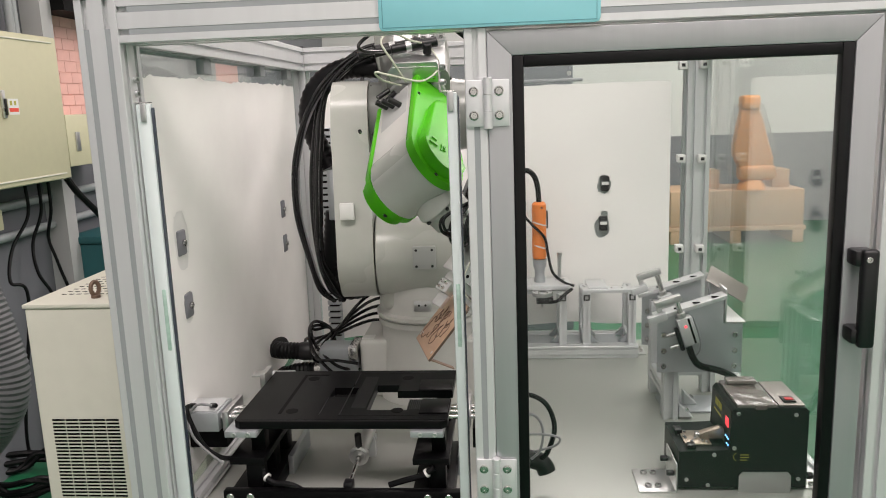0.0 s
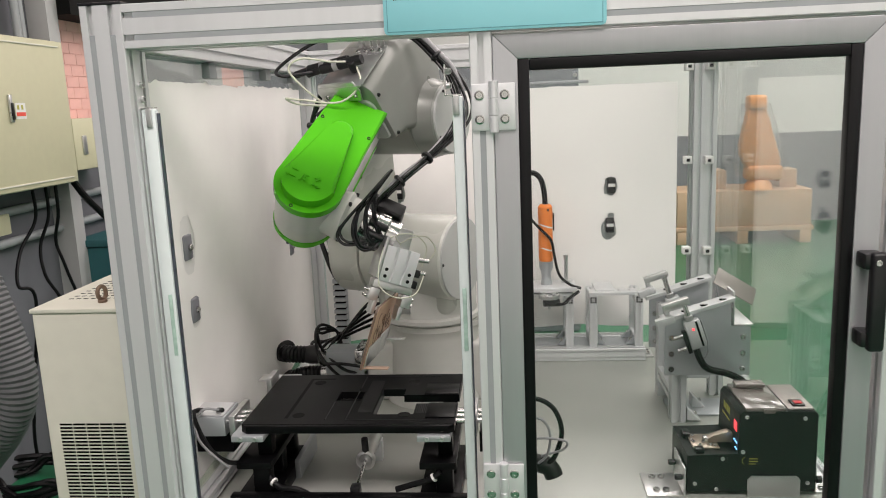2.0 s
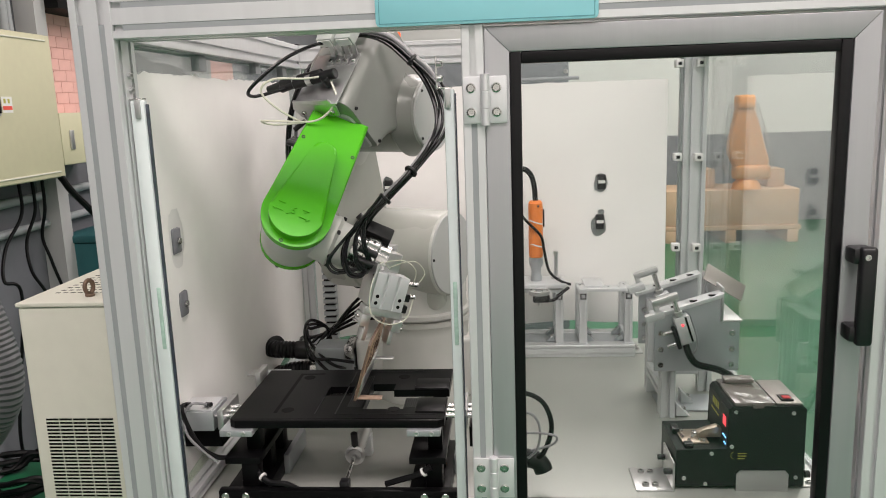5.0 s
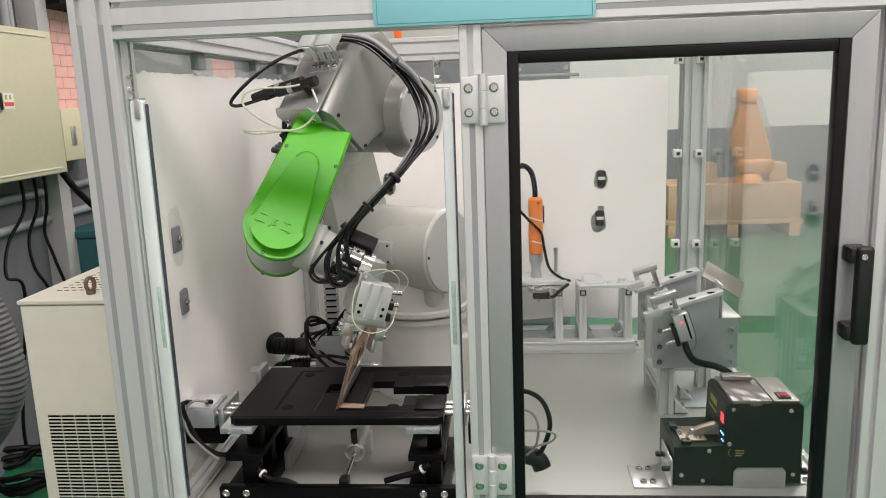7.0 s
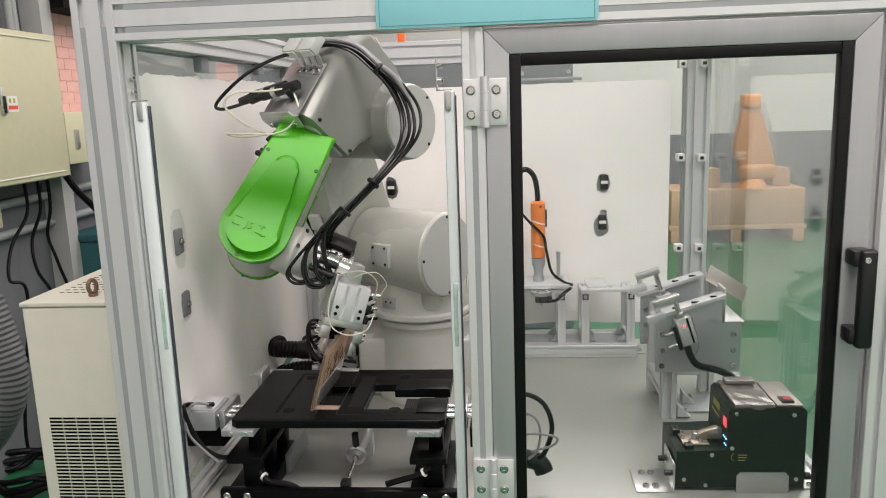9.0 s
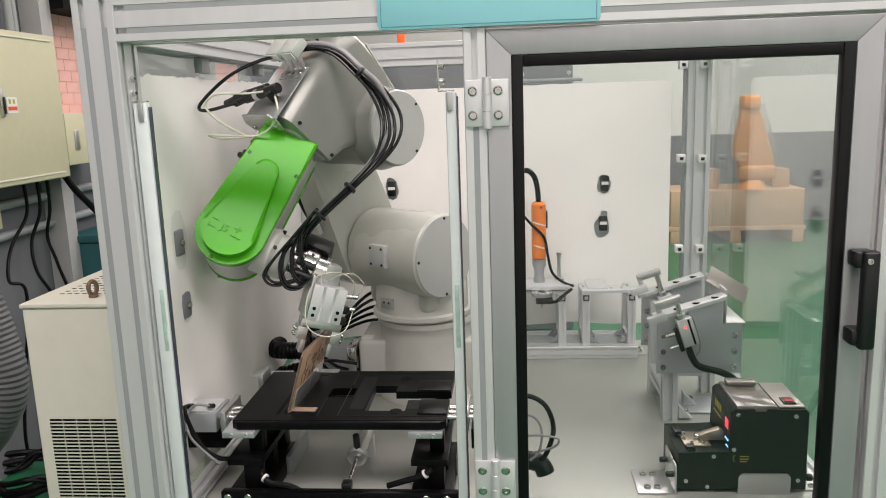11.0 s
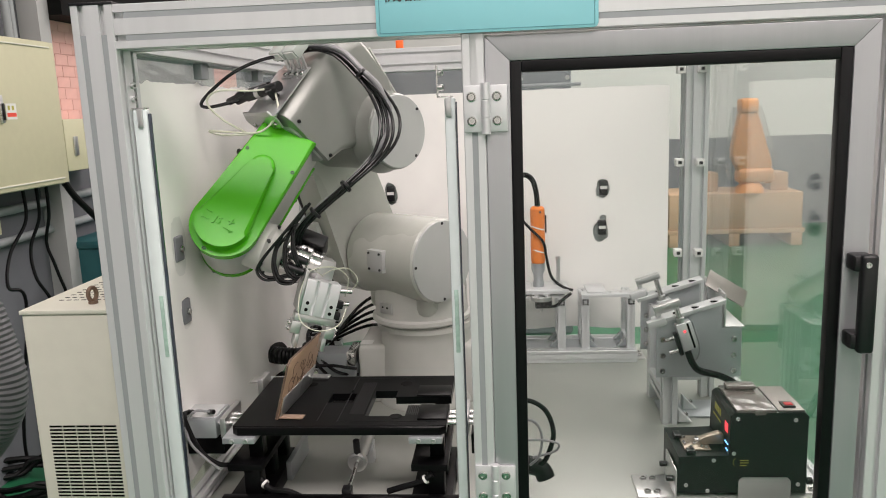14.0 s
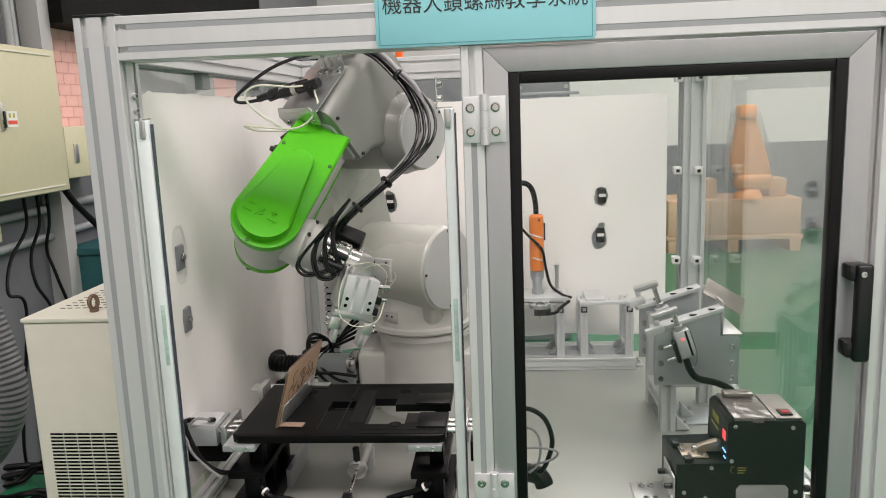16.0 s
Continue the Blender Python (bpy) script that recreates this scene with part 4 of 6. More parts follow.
gpart("adapter", box(B(), -0.036, -0.0305, 0.0, 0.055, -0.028, 0.045, 0.001), STEEL, "steel adapter bracket")
gpart("rail", box(B(), -0.036, 0.036, 0.004, 0.034, -0.045, -0.031, 0.002), STEEL)
for s in (-1, 1):
    bm = B()
    box(bm, s * 0.030 - 0.009, s * 0.030 + 0.009, 0.002, 0.034, -0.068, -0.0455, 0.002)
    gpart("jaw", bm, STEEL, "steel gripper jaw")
    bm = B()
    box(bm, s * 0.024 - 0.004, s * 0.024 + 0.004, 0.004, 0.032, -0.092, -0.067, 0.0015)
    gpart("finger", bm, STEEL, "steel gripper finger")
    for z in (-0.052, -0.062):
        gpart("screw", bolt(B(), (s * 0.039, 0.012, z), (s, 0, 0), 0.003, 0.005, 10), CHROME)
        gpart("screw", bolt(B(), (s * 0.039, 0.024, z), (s, 0, 0), 0.003, 0.005, 10), CHROME)
bm = B()
box(bm, 0.031, 0.044, 0.010, 0.026, -0.012, 0.002, 0.002)
box(bm, 0.031, 0.042, 0.006, 0.022, -0.032, -0.018, 0.002)
gpart("switch", bm, BLACK_PL, "black cylinder switch")
for z in (-0.005, 0.018):
    gpart("air_fitting", cyl(B(), (0.031, 0.02, z), (0.055, 0.016, z + 0.004), 0.0042, n=12, bevel=0.001), CHROME, "chrome air fitting")
gpart("air_tube", hose(B(), [(0.052, 0.017, 0.02), (0.058, 0.012, 0.045), (0.035, 0.006, 0.062), (0.012, 0.01, 0.055), (0.0, 0.03, 0.04)], 0.0011, 8, 8), TUBE_CLEAR, "clear air tube")
gpart("air_tube", hose(B(), [(0.052, 0.016, -0.003), (0.04, -0.004, -0.038), (0.005, -0.014, -0.052), (-0.028, -0.012, -0.04), (-0.038, -0.004, 0.0), (-0.030, 0.01, 0.04), (-0.01, 0.03, 0.05)], 0.0011, 8, 8), TUBE_CLEAR, "clear air tube")
gpart("air_tube", hose(B(), [(0.0, 0.03, 0.036), (-0.02, 0.005, 0.050), (0.01, 0.0, 0.060), (0.04, 0.01, 0.045), (0.045, 0.02, 0.01)], 0.0011, 8, 8), TUBE_CLEAR, "clear air tube")
WRIST_LOOPS = [
    [(0.096, 0.054, -0.116), (0.073, 0.009, -0.100), (0.048, -0.036, -0.083), (0.033, -0.059, -0.079), (0.024, -0.066, -0.096), (0.024, -0.053, -0.120), (0.026, -0.033, -0.141)],
    [(0.081, 0.034, -0.110), (0.061, -0.004, -0.095), (0.040, -0.041, -0.100), (0.025, -0.060, -0.119), (0.021, -0.054, -0.139), (0.019, -0.037, -0.146)],
    [(0.074, 0.029, -0.109), (0.056, -0.005, -0.106), (0.035, -0.037, -0.122), (0.024, -0.044, -0.142), (0.019, -0.029, -0.146)],
    [(0.067, 0.023, -0.108), (0.051, -0.004, -0.120), (0.032, -0.024, -0.140), (0.014, -0.028, -0.155)],
    [(0.085, 0.069, -0.117), (0.061, 0.021, -0.105), (0.038, -0.019, -0.093), (0.019, -0.046, -0.105), (0.008, -0.053, -0.127), (0.004, -0.040, -0.142)]]
for k, loop in enumerate(WRIST_LOOPS):
    for d in (0.0, 0.005 if k < 2 else 0.0035):
        part("cable", hose(B(), [(x + d * 0.6, y + d, z - d * 0.4) for x, y, z in loop], 0.0026, 9, 8), CABLE, grip, "black cable at the wrist")
for x, y in ((0.030, -0.030), (0.040, -0.012)):
    part("plug", cyl(B(), (x, y, -0.118), (x * 0.86, y * 0.9, -0.152), 0.0068, n=14, bevel=0.001), BLACK_PL, grip, "black cable plug")

# the wooden board, resting edge down; its own space stands at the front foot of the board
board = tagged(empty("wooden_board"), "thin square plywood board with a burnt line drawing and dark edges", "wooden board")
bm = B()
prism(bm, [(0, 0), (0.178, 0), (0.178, 0.098), (0.172, 0.106), (0.010, 0.106), (0, 0.098)], -0.0022, 0.0022, SIDE, 0.0004)
part("panel", bm, WOOD, board)
part("edge", prism(B(), [(-0.0006, -0.0006), (0.1786, -0.0006), (0.1786, 0.0985), (0.1724, 0.1066), (0.0096, 0.1066), (-0.0006, 0.0985)], -0.0017, 0.0017, SIDE), PLY_EDGE, board, "laser-burnt dark edge")
rnd = random.Random(3)
for k in range(11):
    cy, cz, r = 0.035 + 0.011 * k, 0.052 + 0.02 * math.sin(k * 1.7), rnd.uniform(0.008, 0.018)
    pth = [Vector((-0.0024, cy + r * math.cos(a) * (1 + 0.3 * math.sin(3 * a + k)), cz + r * 1.3 * math.sin(a))) for a in [0.35 * j + k for j in range(15)]]
    part("burnt_line", tube(B(), pth, 0.0008, 6), CHAR, board, "burnt line")
    part("burnt_line", tube(B(), [Vector((0.0023, p.y, p.z)) for p in pth], 0.0006, 6), CHAR, board, "burnt line")
for y, z in ((0.012, 0.012), (0.166, 0.012)):
    part("rivet", cyl(B(), (-0.0022, y, z), (-0.0032, y, z), 0.0028, n=12), STEEL, board)
bm = B()
box(bm, 0.0024, 0.0044, 0.006, 0.10, 0.0, 0.038, 0.0005)
part("angle_bracket", bm, STEEL, board, "bent sheet steel foot bracket")
part("foot_flange", box(B(), 0.002, 0.044, 0.003, 0.019, 0.0002, 0.0022, 0.0004), PLY_FOOT, board, "thin wooden foot strip", pose(0.0, 0, 0, 0, -16, 0))
part("foot_flange", box(B(), 0.002, 0.044, 0.155, 0.172, 0.016, 0.0185, 0.0004), STEEL, board, "bent steel tab", pose(0.0, 0, 0, 0, -16, 0))
bm = B()
box(bm, 0.0024, 0.0044, 0.10, 0.172, 0.0, 0.04, 0.0005)
part("angle_bracket", bm, STEEL, board, "bent sheet steel foot bracket")


# ---- positioning fixture in front of the robot ----
def slab(bm, xs, ys, holes, z0, z1):
    """A plate over a grid of lines with some cells left open; no inner walls."""
    vt, vb = {}, {}

    def v(d, i, j, z):
        if (i, j) not in d:
            d[i, j] = bm.verts.new((xs[i], ys[j], z))
        return d[i, j]
    full = lambda i, j: 0 <= i < len(xs) - 1 and 0 <= j < len(ys) - 1 and (i, j) not in holes
    for i in range(len(xs) - 1):
        for j in range(len(ys) - 1):
            if not full(i, j):
                continue
            c = [(i, j), (i + 1, j), (i + 1, j + 1), (i, j + 1)]
            bm.faces.new([v(vt, a, b, z1) for a, b in c])
            bm.faces.new([v(vb, a, b, z0) for a, b in c[::-1]])
            for k, (di, dj) in enumerate(((0, -1), (1, 0), (0, 1), (-1, 0))):
                if not full(i + di, j + dj):
                    a, b = c[k], c[(k + 1) % 4]
                    bm.faces.new((v(vb, *a, z0), v(vb, *b, z0), v(vt, *b, z1), v(vt, *a, z1)))
    return bm


PZ = 0.90
fix = tagged(empty("positioning_fixture", pose(0, 0, T)), "black anodised positioning fixture with side cylinders, bolted to the table", "fixture")
FIX = pose(0, 0, -T)


def fpart(name, bm, material, label="", parent=None):
    return part(name, bm, material, parent or fix, label, FIX if parent is None else None)


top = fpart("top_plate", B(), BLACK_ANO, "black anodised plate with cut-outs")
XS = [-0.404, -0.267, -0.222, -0.190, -0.149, -0.122, -0.050]
YS = [0.112, 0.152, 0.198, 0.212, 0.238, 0.255, 0.266, 0.345]
OPEN = {(1, 3), (1, 4), (3, 1), (3, 2), (3, 3), (3, 4), (3, 5), (4, 1), (4, 2), (4, 3), (5, 2), (5, 3)}
part("plate", slab(B(), XS, YS, OPEN, PZ - 0.0135, PZ), BLACK_ANO, top)
part("pocket_floor", box(B(), -0.267, -0.222, 0.212, 0.255, PZ - 0.0165, PZ - 0.0137), DARK_GAP, top, "dark pocket floor")
part("edge_strip", prism(B(), [(-0.404, 0.112), (-0.394, 0.104), (-0.060, 0.104), (-0.050, 0.112)], PZ - 0.0133, PZ - 0.0004, None, 0.001), BLACK_ANO, top)
EDGE = mat("worn_black_edge", (0.010, 0.010, 0.011), 0.3, 0.2, 0.2, 90)
for x0, x1, y0, y1 in ((-0.2335, -0.2318, 0.13, 0.332), (-0.2335, -0.090, 0.3305, 0.332), (-0.2335, -0.065, 0.128, 0.1295), (-0.268, -0.2665, 0.13, 0.21)):
    part("milled_step", box(B(), x0, x1, y0, y1, PZ + 0.0001, PZ + 0.0006), EDGE, top, "milled step edge")
# Grooves are flat strips on the plate, their shade given by near-black colour.
part("groove", box(B(), -0.3385, -0.3325, 0.136, 0.324, PZ + 0.0001, PZ + 0.0004), DARK_GAP, top, "milled groove drawn as a shade-dark strip")
part("groove", box(B(), -0.3325, -0.292, 0.3195, 0.324, PZ + 0.0001, PZ + 0.0004), DARK_GAP, top, "milled groove drawn as a shade-dark strip")
for k in range(8):
    part("grip_rib", box(B(), -0.122 + 0.0032 * k, -0.1206 + 0.0032 * k, 0.156, 0.197, PZ + 0.0001, PZ + 0.0005), EDGE, top)
    part("grip_rib", box(B(), -0.218 + 0.0032 * k, -0.2166 + 0.0032 * k, 0.16, 0.31, PZ + 0.0001, PZ + 0.0004), EDGE, top)
# Holes are closed discs; the shade inside is only their colour.
for x, y in ((-0.138, 0.304), (-0.1375, 0.150), (-0.317, 0.148), (-0.317, 0.303)):
    part("hole", cyl(B(), (x, y, PZ - 0.002), (x, y, PZ + 0.0004), 0.0105, n=24), DARK_GAP, top, "drilled hole drawn as a shade-dark disc")
part("tongue", box(B(), -0.10, -0.052, 0.135, 0.1975, PZ + 0.0002, PZ + 0.0022, 0.0006), BLACK_ANO, top)
part("tongue", box(B(), -0.112, -0.052, 0.2385, 0.29, PZ + 0.0002, PZ + 0.0022, 0.0006), BLACK_ANO, top)
bar = fpart("front_beam", box(B(), -0.424, -0.020, 0.084, 0.100, T, 0.7865, 0.0012), BLACK_ANO, "black front beam")
for x in (-0.412, -0.378, -0.084, -0.050):
    part("screw", bolt(B(), (x, 0.084, 0.7775), (0, -1, 0), 0.0062, 0.003), CHROME, bar, "steel socket screw")
for sx, x in ((-1, -0.378), (1, -0.070)):
    col = fpart("column", B(), BLACK_ANO, "black column with a mid plate")
    part("foot_block", box(B(), x - 0.042, x + 0.026, 0.1005, 0.30, T, 0.776, 0.001), BLACK_ANO, col)
    part("foot_angle", box(B(), x + 0.0262, x + 0.036, 0.215, 0.335, T, 0.786, 0.001), ZINC, col, "aluminium angle beside the foot")
    for y in (0.125, 0.20, 0.275):
        part("pillar", box(B(), x - 0.014, x + 0.014, y - 0.014, y + 0.014, 0.776, 0.8215, 0.002), BLACK_ANO, col)
    part("mid_plate", box(B(), x - 0.040, x + 0.020, 0.108, 0.295, 0.8215, 0.8335, 0.0012), BLACK_ANO, col)
    for y in (0.15, 0.27):
        part("pillar", box(B(), x - 0.011, x + 0.013, y - 0.012, y + 0.012, 0.8335, PZ - 0.0137, 0.001), BLACK_ANO, col)
    part("side_bracket", box(B(), x - 0.040, x + 0.014, 0.096, 0.150, 0.8755, 0.8860, 0.001), ZINC, col, "aluminium side bracket")
    for dx in (-0.024, 0.000):
        part("screw", bolt(B(), (x + dx, 0.096, 0.8805), (0, -1, 0), 0.004, 0.003), STEEL, col)
    cylr = fpart("side_cylinder", B(), ALU, "aluminium guided side cylinder with air fittings")
    cx = x + sx * 0.098
    part("body", box(B(), cx - 0.034, cx + 0.034, 0.135, 0.205, 0.868, 0.902, 0.002), ZINC, cylr)
    part("cover", box(B(), cx - 0.030, cx + 0.030, 0.140, 0.200, 0.9022, 0.9045, 0.0008), ALU, cylr)
    part("end_plate", box(B(), x + sx * 0.050 - 0.005, x + sx * 0.050 + 0.005, 0.130, 0.21, 0.872, 0.906, 0.001), STEEL, cylr)
    for y in (0.15, 0.17, 0.19):
        part("guide_rod", cyl(B(), (x + sx * 0.02, y, 0.889), (cx, y, 0.889), 0.0048, n=14), CHROME, cylr)
    for dx in (-0.018, 0.018):
        part("air_fitting", cyl(B(), (cx + dx, 0.155, 0.902), (cx + dx, 0.155, 0.910), 0.006, n=14, bevel=0.001), STEEL, cylr)
        part("air_fitting", cyl(B(), (cx + dx, 0.150, 0.910), (cx + dx + 0.012, 0.142, 0.913), 0.0042, n=12, bevel=0.001), BLACK_PL, cylr)
    part("stand_off", box(B(), cx - 0.025, cx + 0.04 * -sx, 0.15, 0.19, 0.8335, 0.868), BLACK_ANO, cylr)
fpart("rear_strip", box(B(), -0.436, -0.372, 0.347, 0.372, 0.884, 0.8925, 0.001), ALU, "aluminium strip behind the plate")
tab = fpart("stop_plate", box(B(), -0.4165, -0.4065, 0.285, 0.335, 0.886, 0.916, 0.001), STEEL, "bent steel stop plate")
part("lip", box(B(), -0.437, -0.4165, 0.30, 0.334, 0.905, 0.9075, 0.0005), STEEL, tab)
air = fpart("air_cylinder", B(), STEEL, "round steel air cylinder with its rod")
part("barrel", lathe(B(), [(0, 0.002), (0.006, 0.002), (0.006, 0), (0.0125, 0), (0.013, 0.003), (0.0175, 0.004), (0.0175, 0.012), (0.0115, 0.015), (0.0115, 0.13), (0, 0.13)], 28, pose(-0.218, 0.195, 0.793, -90)), STEEL, air)
part("rod", cyl(B(), (-0.218, 0.102, 0.785), (-0.218, 0.20, 0.793), 0.0038, n=14), CHROME, air)
part("clevis", box(B(), -0.226, -0.210, 0.0995, 0.118, 0.778, 0.794, 0.002), BLACK_PL, air)
part("air_fitting", cyl(B(), (-0.218, 0.205, 0.806), (-0.218, 0.200, 0.835), 0.0062, n=14, bevel=0.001), BLACK_PL, air)
part("mount", box(B(), -0.232, -0.204, 0.285, 0.305, T, 0.79, 0.001), ALU, air)
part("cable", hose(B(), [(-0.49, 0.15, 0.91), (-0.492, 0.128, 0.912), (-0.478, 0.118, 0.88), (-0.458, 0.112, 0.85), (-0.435, 0.115, 0.832), (-0.418, 0.125, 0.825)], 0.0042, 8, 8), BLACK_RUB, fix, "black cable", FIX)
part("cable", hose(B(), [(-0.452, 0.145, 0.912), (-0.475, 0.132, 0.918), (-0.487, 0.124, 0.90), (-0.478, 0.11, 0.872), (-0.45, 0.104, 0.845), (-0.43, 0.108, 0.825)], 0.0022, 8, 8), GREY_CABLE, fix, "thin grey cable", FIX)
part("cable", hose(B(), [(-0.37, 0.12, 0.806), (-0.345, 0.104, 0.792), (-0.31, 0.10, 0.7885), (-0.27, 0.11, 0.757)], 0.0052, 8, 8), BLACK_RUB, fix, "black cable", FIX)
part("cable_tie", cyl(B(), (-0.358, 0.111, 0.799), (-0.355, 0.1095, 0.7975), 0.0075, n=12), WHITE_PL, fix, "white cable tie", FIX)
part("cable", hose(B(), [(-0.150, 0.108, 0.787), (-0.125, 0.106, 0.796), (-0.095, 0.104, 0.806), (-0.075, 0.106, 0.818)], 0.0052, 8, 8), BLACK_RUB, fix, "black cable", FIX)
part("cable_tie", cyl(B(), (-0.088, 0.1045, 0.809), (-0.085, 0.1045, 0.811), 0.0075, n=12), WHITE_PL, fix, "white cable tie", FIX)
part("cable", hose(B(), [(0.055, 0.15, 0.922), (0.085, 0.15, 0.926), (0.112, 0.15, 0.908), (0.124, 0.15, 0.868), (0.112, 0.15, 0.825), (0.10, 0.155, 0.81)], 0.0042, 8, 8), BLACK_RUB, fix, "black cable", FIX)
part("cable", hose(B(), [(0.05, 0.14, 0.90), (0.09, 0.14, 0.895), (0.104, 0.14, 0.87), (0.10, 0.14, 0.835), (0.085, 0.145, 0.815)], 0.0022, 8, 8), GREY_CABLE, fix, "thin grey cable", FIX)
part("cable", hose(B(), [(0.06, 0.135, 0.862), (0.10, 0.135, 0.864), (0.13, 0.135, 0.858), (0.125, 0.14, 0.842), (0.09, 0.15, 0.826)], 0.002, 8, 8), GREY_CABLE, fix, "thin grey cable", FIX)
part("hose_elbow", ribbed(B(), [(0.05, 0.165, 0.805), (0.08, 0.165, 0.806), (0.103, 0.162, 0.80), (0.112, 0.158, 0.783)], 0.0155, 0.0006, 0.006), BLACK_RUB, fix, "black rubber hose elbow", FIX)

# ---- screw feeder ----
feeder = tagged(empty("screw_feeder", pose(0.432, 0.16, T)), "dark green metal screw feeder with smoky lid and red switch", "screw feeder")
bm = B()
prism(bm, [(-0.103, 0.008), (0.103, 0.008), (0.103, 0.142), (0.097, 0.148), (-0.015, 0.148), (-0.021, 0.142), (-0.021, 0.073), (-0.103, 0.073)], -0.118, 0, Matrix(((1, 0, 0, 0), (0, 0, -1, 0), (0, 1, 0, 0), (0, 0, 0, 1))), 0.0015)
part("housing", bm, FEEDER, feeder, "dark green-black metal housing")
LID = mat("smoky_clear_plastic", (0.15, 0.13, 0.12), 0.14, 0, 0.15, 40, coat=0.4)
lid = part("lid", box(B(), -0.012, 0.052, -0.002, 0.112, 0.1485, 0.1545, 0.002), LID, feeder, "smoky clear plastic lid")
part("lid_handle", box(B(), -0.004, 0.046, 0.085, 0.110, 0.1548, 0.1625, 0.003), LID, lid)
part("lid_tongue", box(B(), 0.016, 0.034, -0.0045, -0.0022, 0.146, 0.1535, 0.0006), LID, lid)
ZINC_WARM = mat("warm_grey_metal", (0.34, 0.31, 0.29), 0.35, 0.5, 0.06, 50)
part("top_plate", box(B(), 0.056, 0.097, 0.004, 0.112, 0.1485, 0.1515, 0.001), ZINC_WARM, feeder, "warm grey metal top plate")
sw = part("switch", box(B(), 0.066, 0.086, 0.012, 0.036, 0.1517, 0.155, 0.001), BLACK_PL, feeder, "black rocker switch frame")
LED_DIM = glow("lit_red_rocker", (0.45, 0.012, 0.02), 0.15)
part("rocker", box(B(), 0.0695, 0.0825, 0.015, 0.026, 0.155, 0.1568, 0.001), LED_DIM, sw, "lit red rocker")
LED_RED_SOFT = glow("red_display", (0.9, 0.06, 0.08), 1.2)
part("display", box(B(), -0.0218, -0.0208, 0.012, 0.028, 0.108, 0.124), LED_RED_SOFT, feeder, "lit red digit display")
for k in range(5):
    part("button", cyl(B(), (-0.0208, 0.010 + 0.007 * (k % 3), 0.090 - 0.011 * (k // 3)), (-0.0225, 0.010 + 0.007 * (k % 3), 0.090 - 0.011 * (k // 3)), 0.0015, n=10), LED_BLUE, feeder, "lit blue button")
for k in range(4):
    part("print_bar", box(B(), -0.0216, -0.0209, 0.055 + 0.010 * k, 0.062 + 0.010 * k, 0.120, 0.132), YELLOW, feeder, "yellow printed bar")
part("print_bar", box(B(), -0.0216, -0.0209, 0.055, 0.10, 0.108, 0.111), YELLOW, feeder, "yellow printed bar")
for k in range(3):
    part("print_bar", box(B(), -0.004, 0.010 - 0.003 * (k == 2), -0.0006, -0.00005, 0.0655 - 0.0045 * k, 0.0667 - 0.0045 * k), YELLOW, feeder, "small yellow printed bar")
pth = [Vector((-0.008 + 0.007 * math.cos(a), -0.0004, 0.0625 + 0.007 * math.sin(a))) for a in [1.9 + 0.2 * k for k in range(13)]]
part("print_arc", tube(B(), pth, 0.00035, 6), YELLOW, feeder, "thin yellow arc")
for x, z in ((-0.090, 0.022), (-0.055, 0.012), (-0.046, 0.066), (-0.014, 0.078), (-0.009, 0.138), (0.082, 0.136), (0.090, 0.024)):
    part("screw", bolt(B(), (x, 0, z), (0, -1, 0), 0.0034, 0.0018, 12), STEEL, feeder)
BRASSY = mat("worn_nickel_plate", (0.42, 0.36, 0.29), 0.35, 0.8, 0.12, 90)
rail = part("pickup_rail", box(B(), -0.088, -0.045, 0.020, 0.075, 0.0732, 0.0765, 0.001), BRASSY, feeder, "worn nickel pick-up rail with screws")
part("bridge", prism(B(), [(-0.06, 0.078), (-0.02, 0.078), (-0.02, 0.094), (-0.028, 0.098), (-0.052, 0.09), (-0.06, 0.086)], -0.05, -0.036, Matrix(((1, 0, 0, 0), (0, 0, -1, 0), (0, 1, 0, 0), (0, 0, 0, 1))), 0.001), BRASSY, rail)
part("arm", box(B(), -0.066, -0.04, 0.042, 0.054, 0.0768, 0.084, 0.001), STEEL, rail)
rnd = random.Random(9)
for k in range(9):
    part("screw", bolt(B(), (-0.085 + 0.037 * rnd.random(), 0.022 + 0.05 * rnd.random(), 0.0765), (0, 0, 1), 0.0026, 0.003, 10), STEEL, rail)
part("guide_block", box(B(), -0.096, -0.084, 0.062, 0.085, 0.0732, 0.082, 0.001), BLACK_PL, rail)
part("guide_block", box(B(), -0.088, -0.074, 0.004, 0.018, 0.0732, 0.081, 0.001), BLACK_PL, rail)
ang = part("angle_plate", box(B(), -0.1085, -0.1055, -0.006, 0.075, 0.0, 0.052, 0.0012), STEEL, feeder, "stainless steel angle plate")
part("foot", box(B(), -0.168, -0.1055, -0.006, 0.075, 0.0, 0.003, 0.0012), STEEL, ang)
for x in (-0.150, -0.134):
    for y in (0.012, 0.058):
        part("screw", bolt(B(), (x, y, 0.003), (0, 0, 1), 0.0058, 0.0045), CHROME, ang)
for y in (0.008, 0.062):
    part("knob", cyl(B(), (-0.1085, y, 0.030), (-0.121, y, 0.030), 0.005, n=14, bevel=0.001), BLACK_PL, ang)
part("angle_plate", prism(B(), [(-0.006, 0.0), (0.078, 0.0), (0.078, 0.030), (0.072, 0.037), (0.0, 0.037), (-0.006, 0.030)], 0.0008, 0.003, Matrix(((1, 0, 0, 0), (0, 0, -1, 0), (0, 1, 0, 0), (0, 0, 0, 1))), 0.0006), STEEL, feeder, "stainless steel plate on the front")
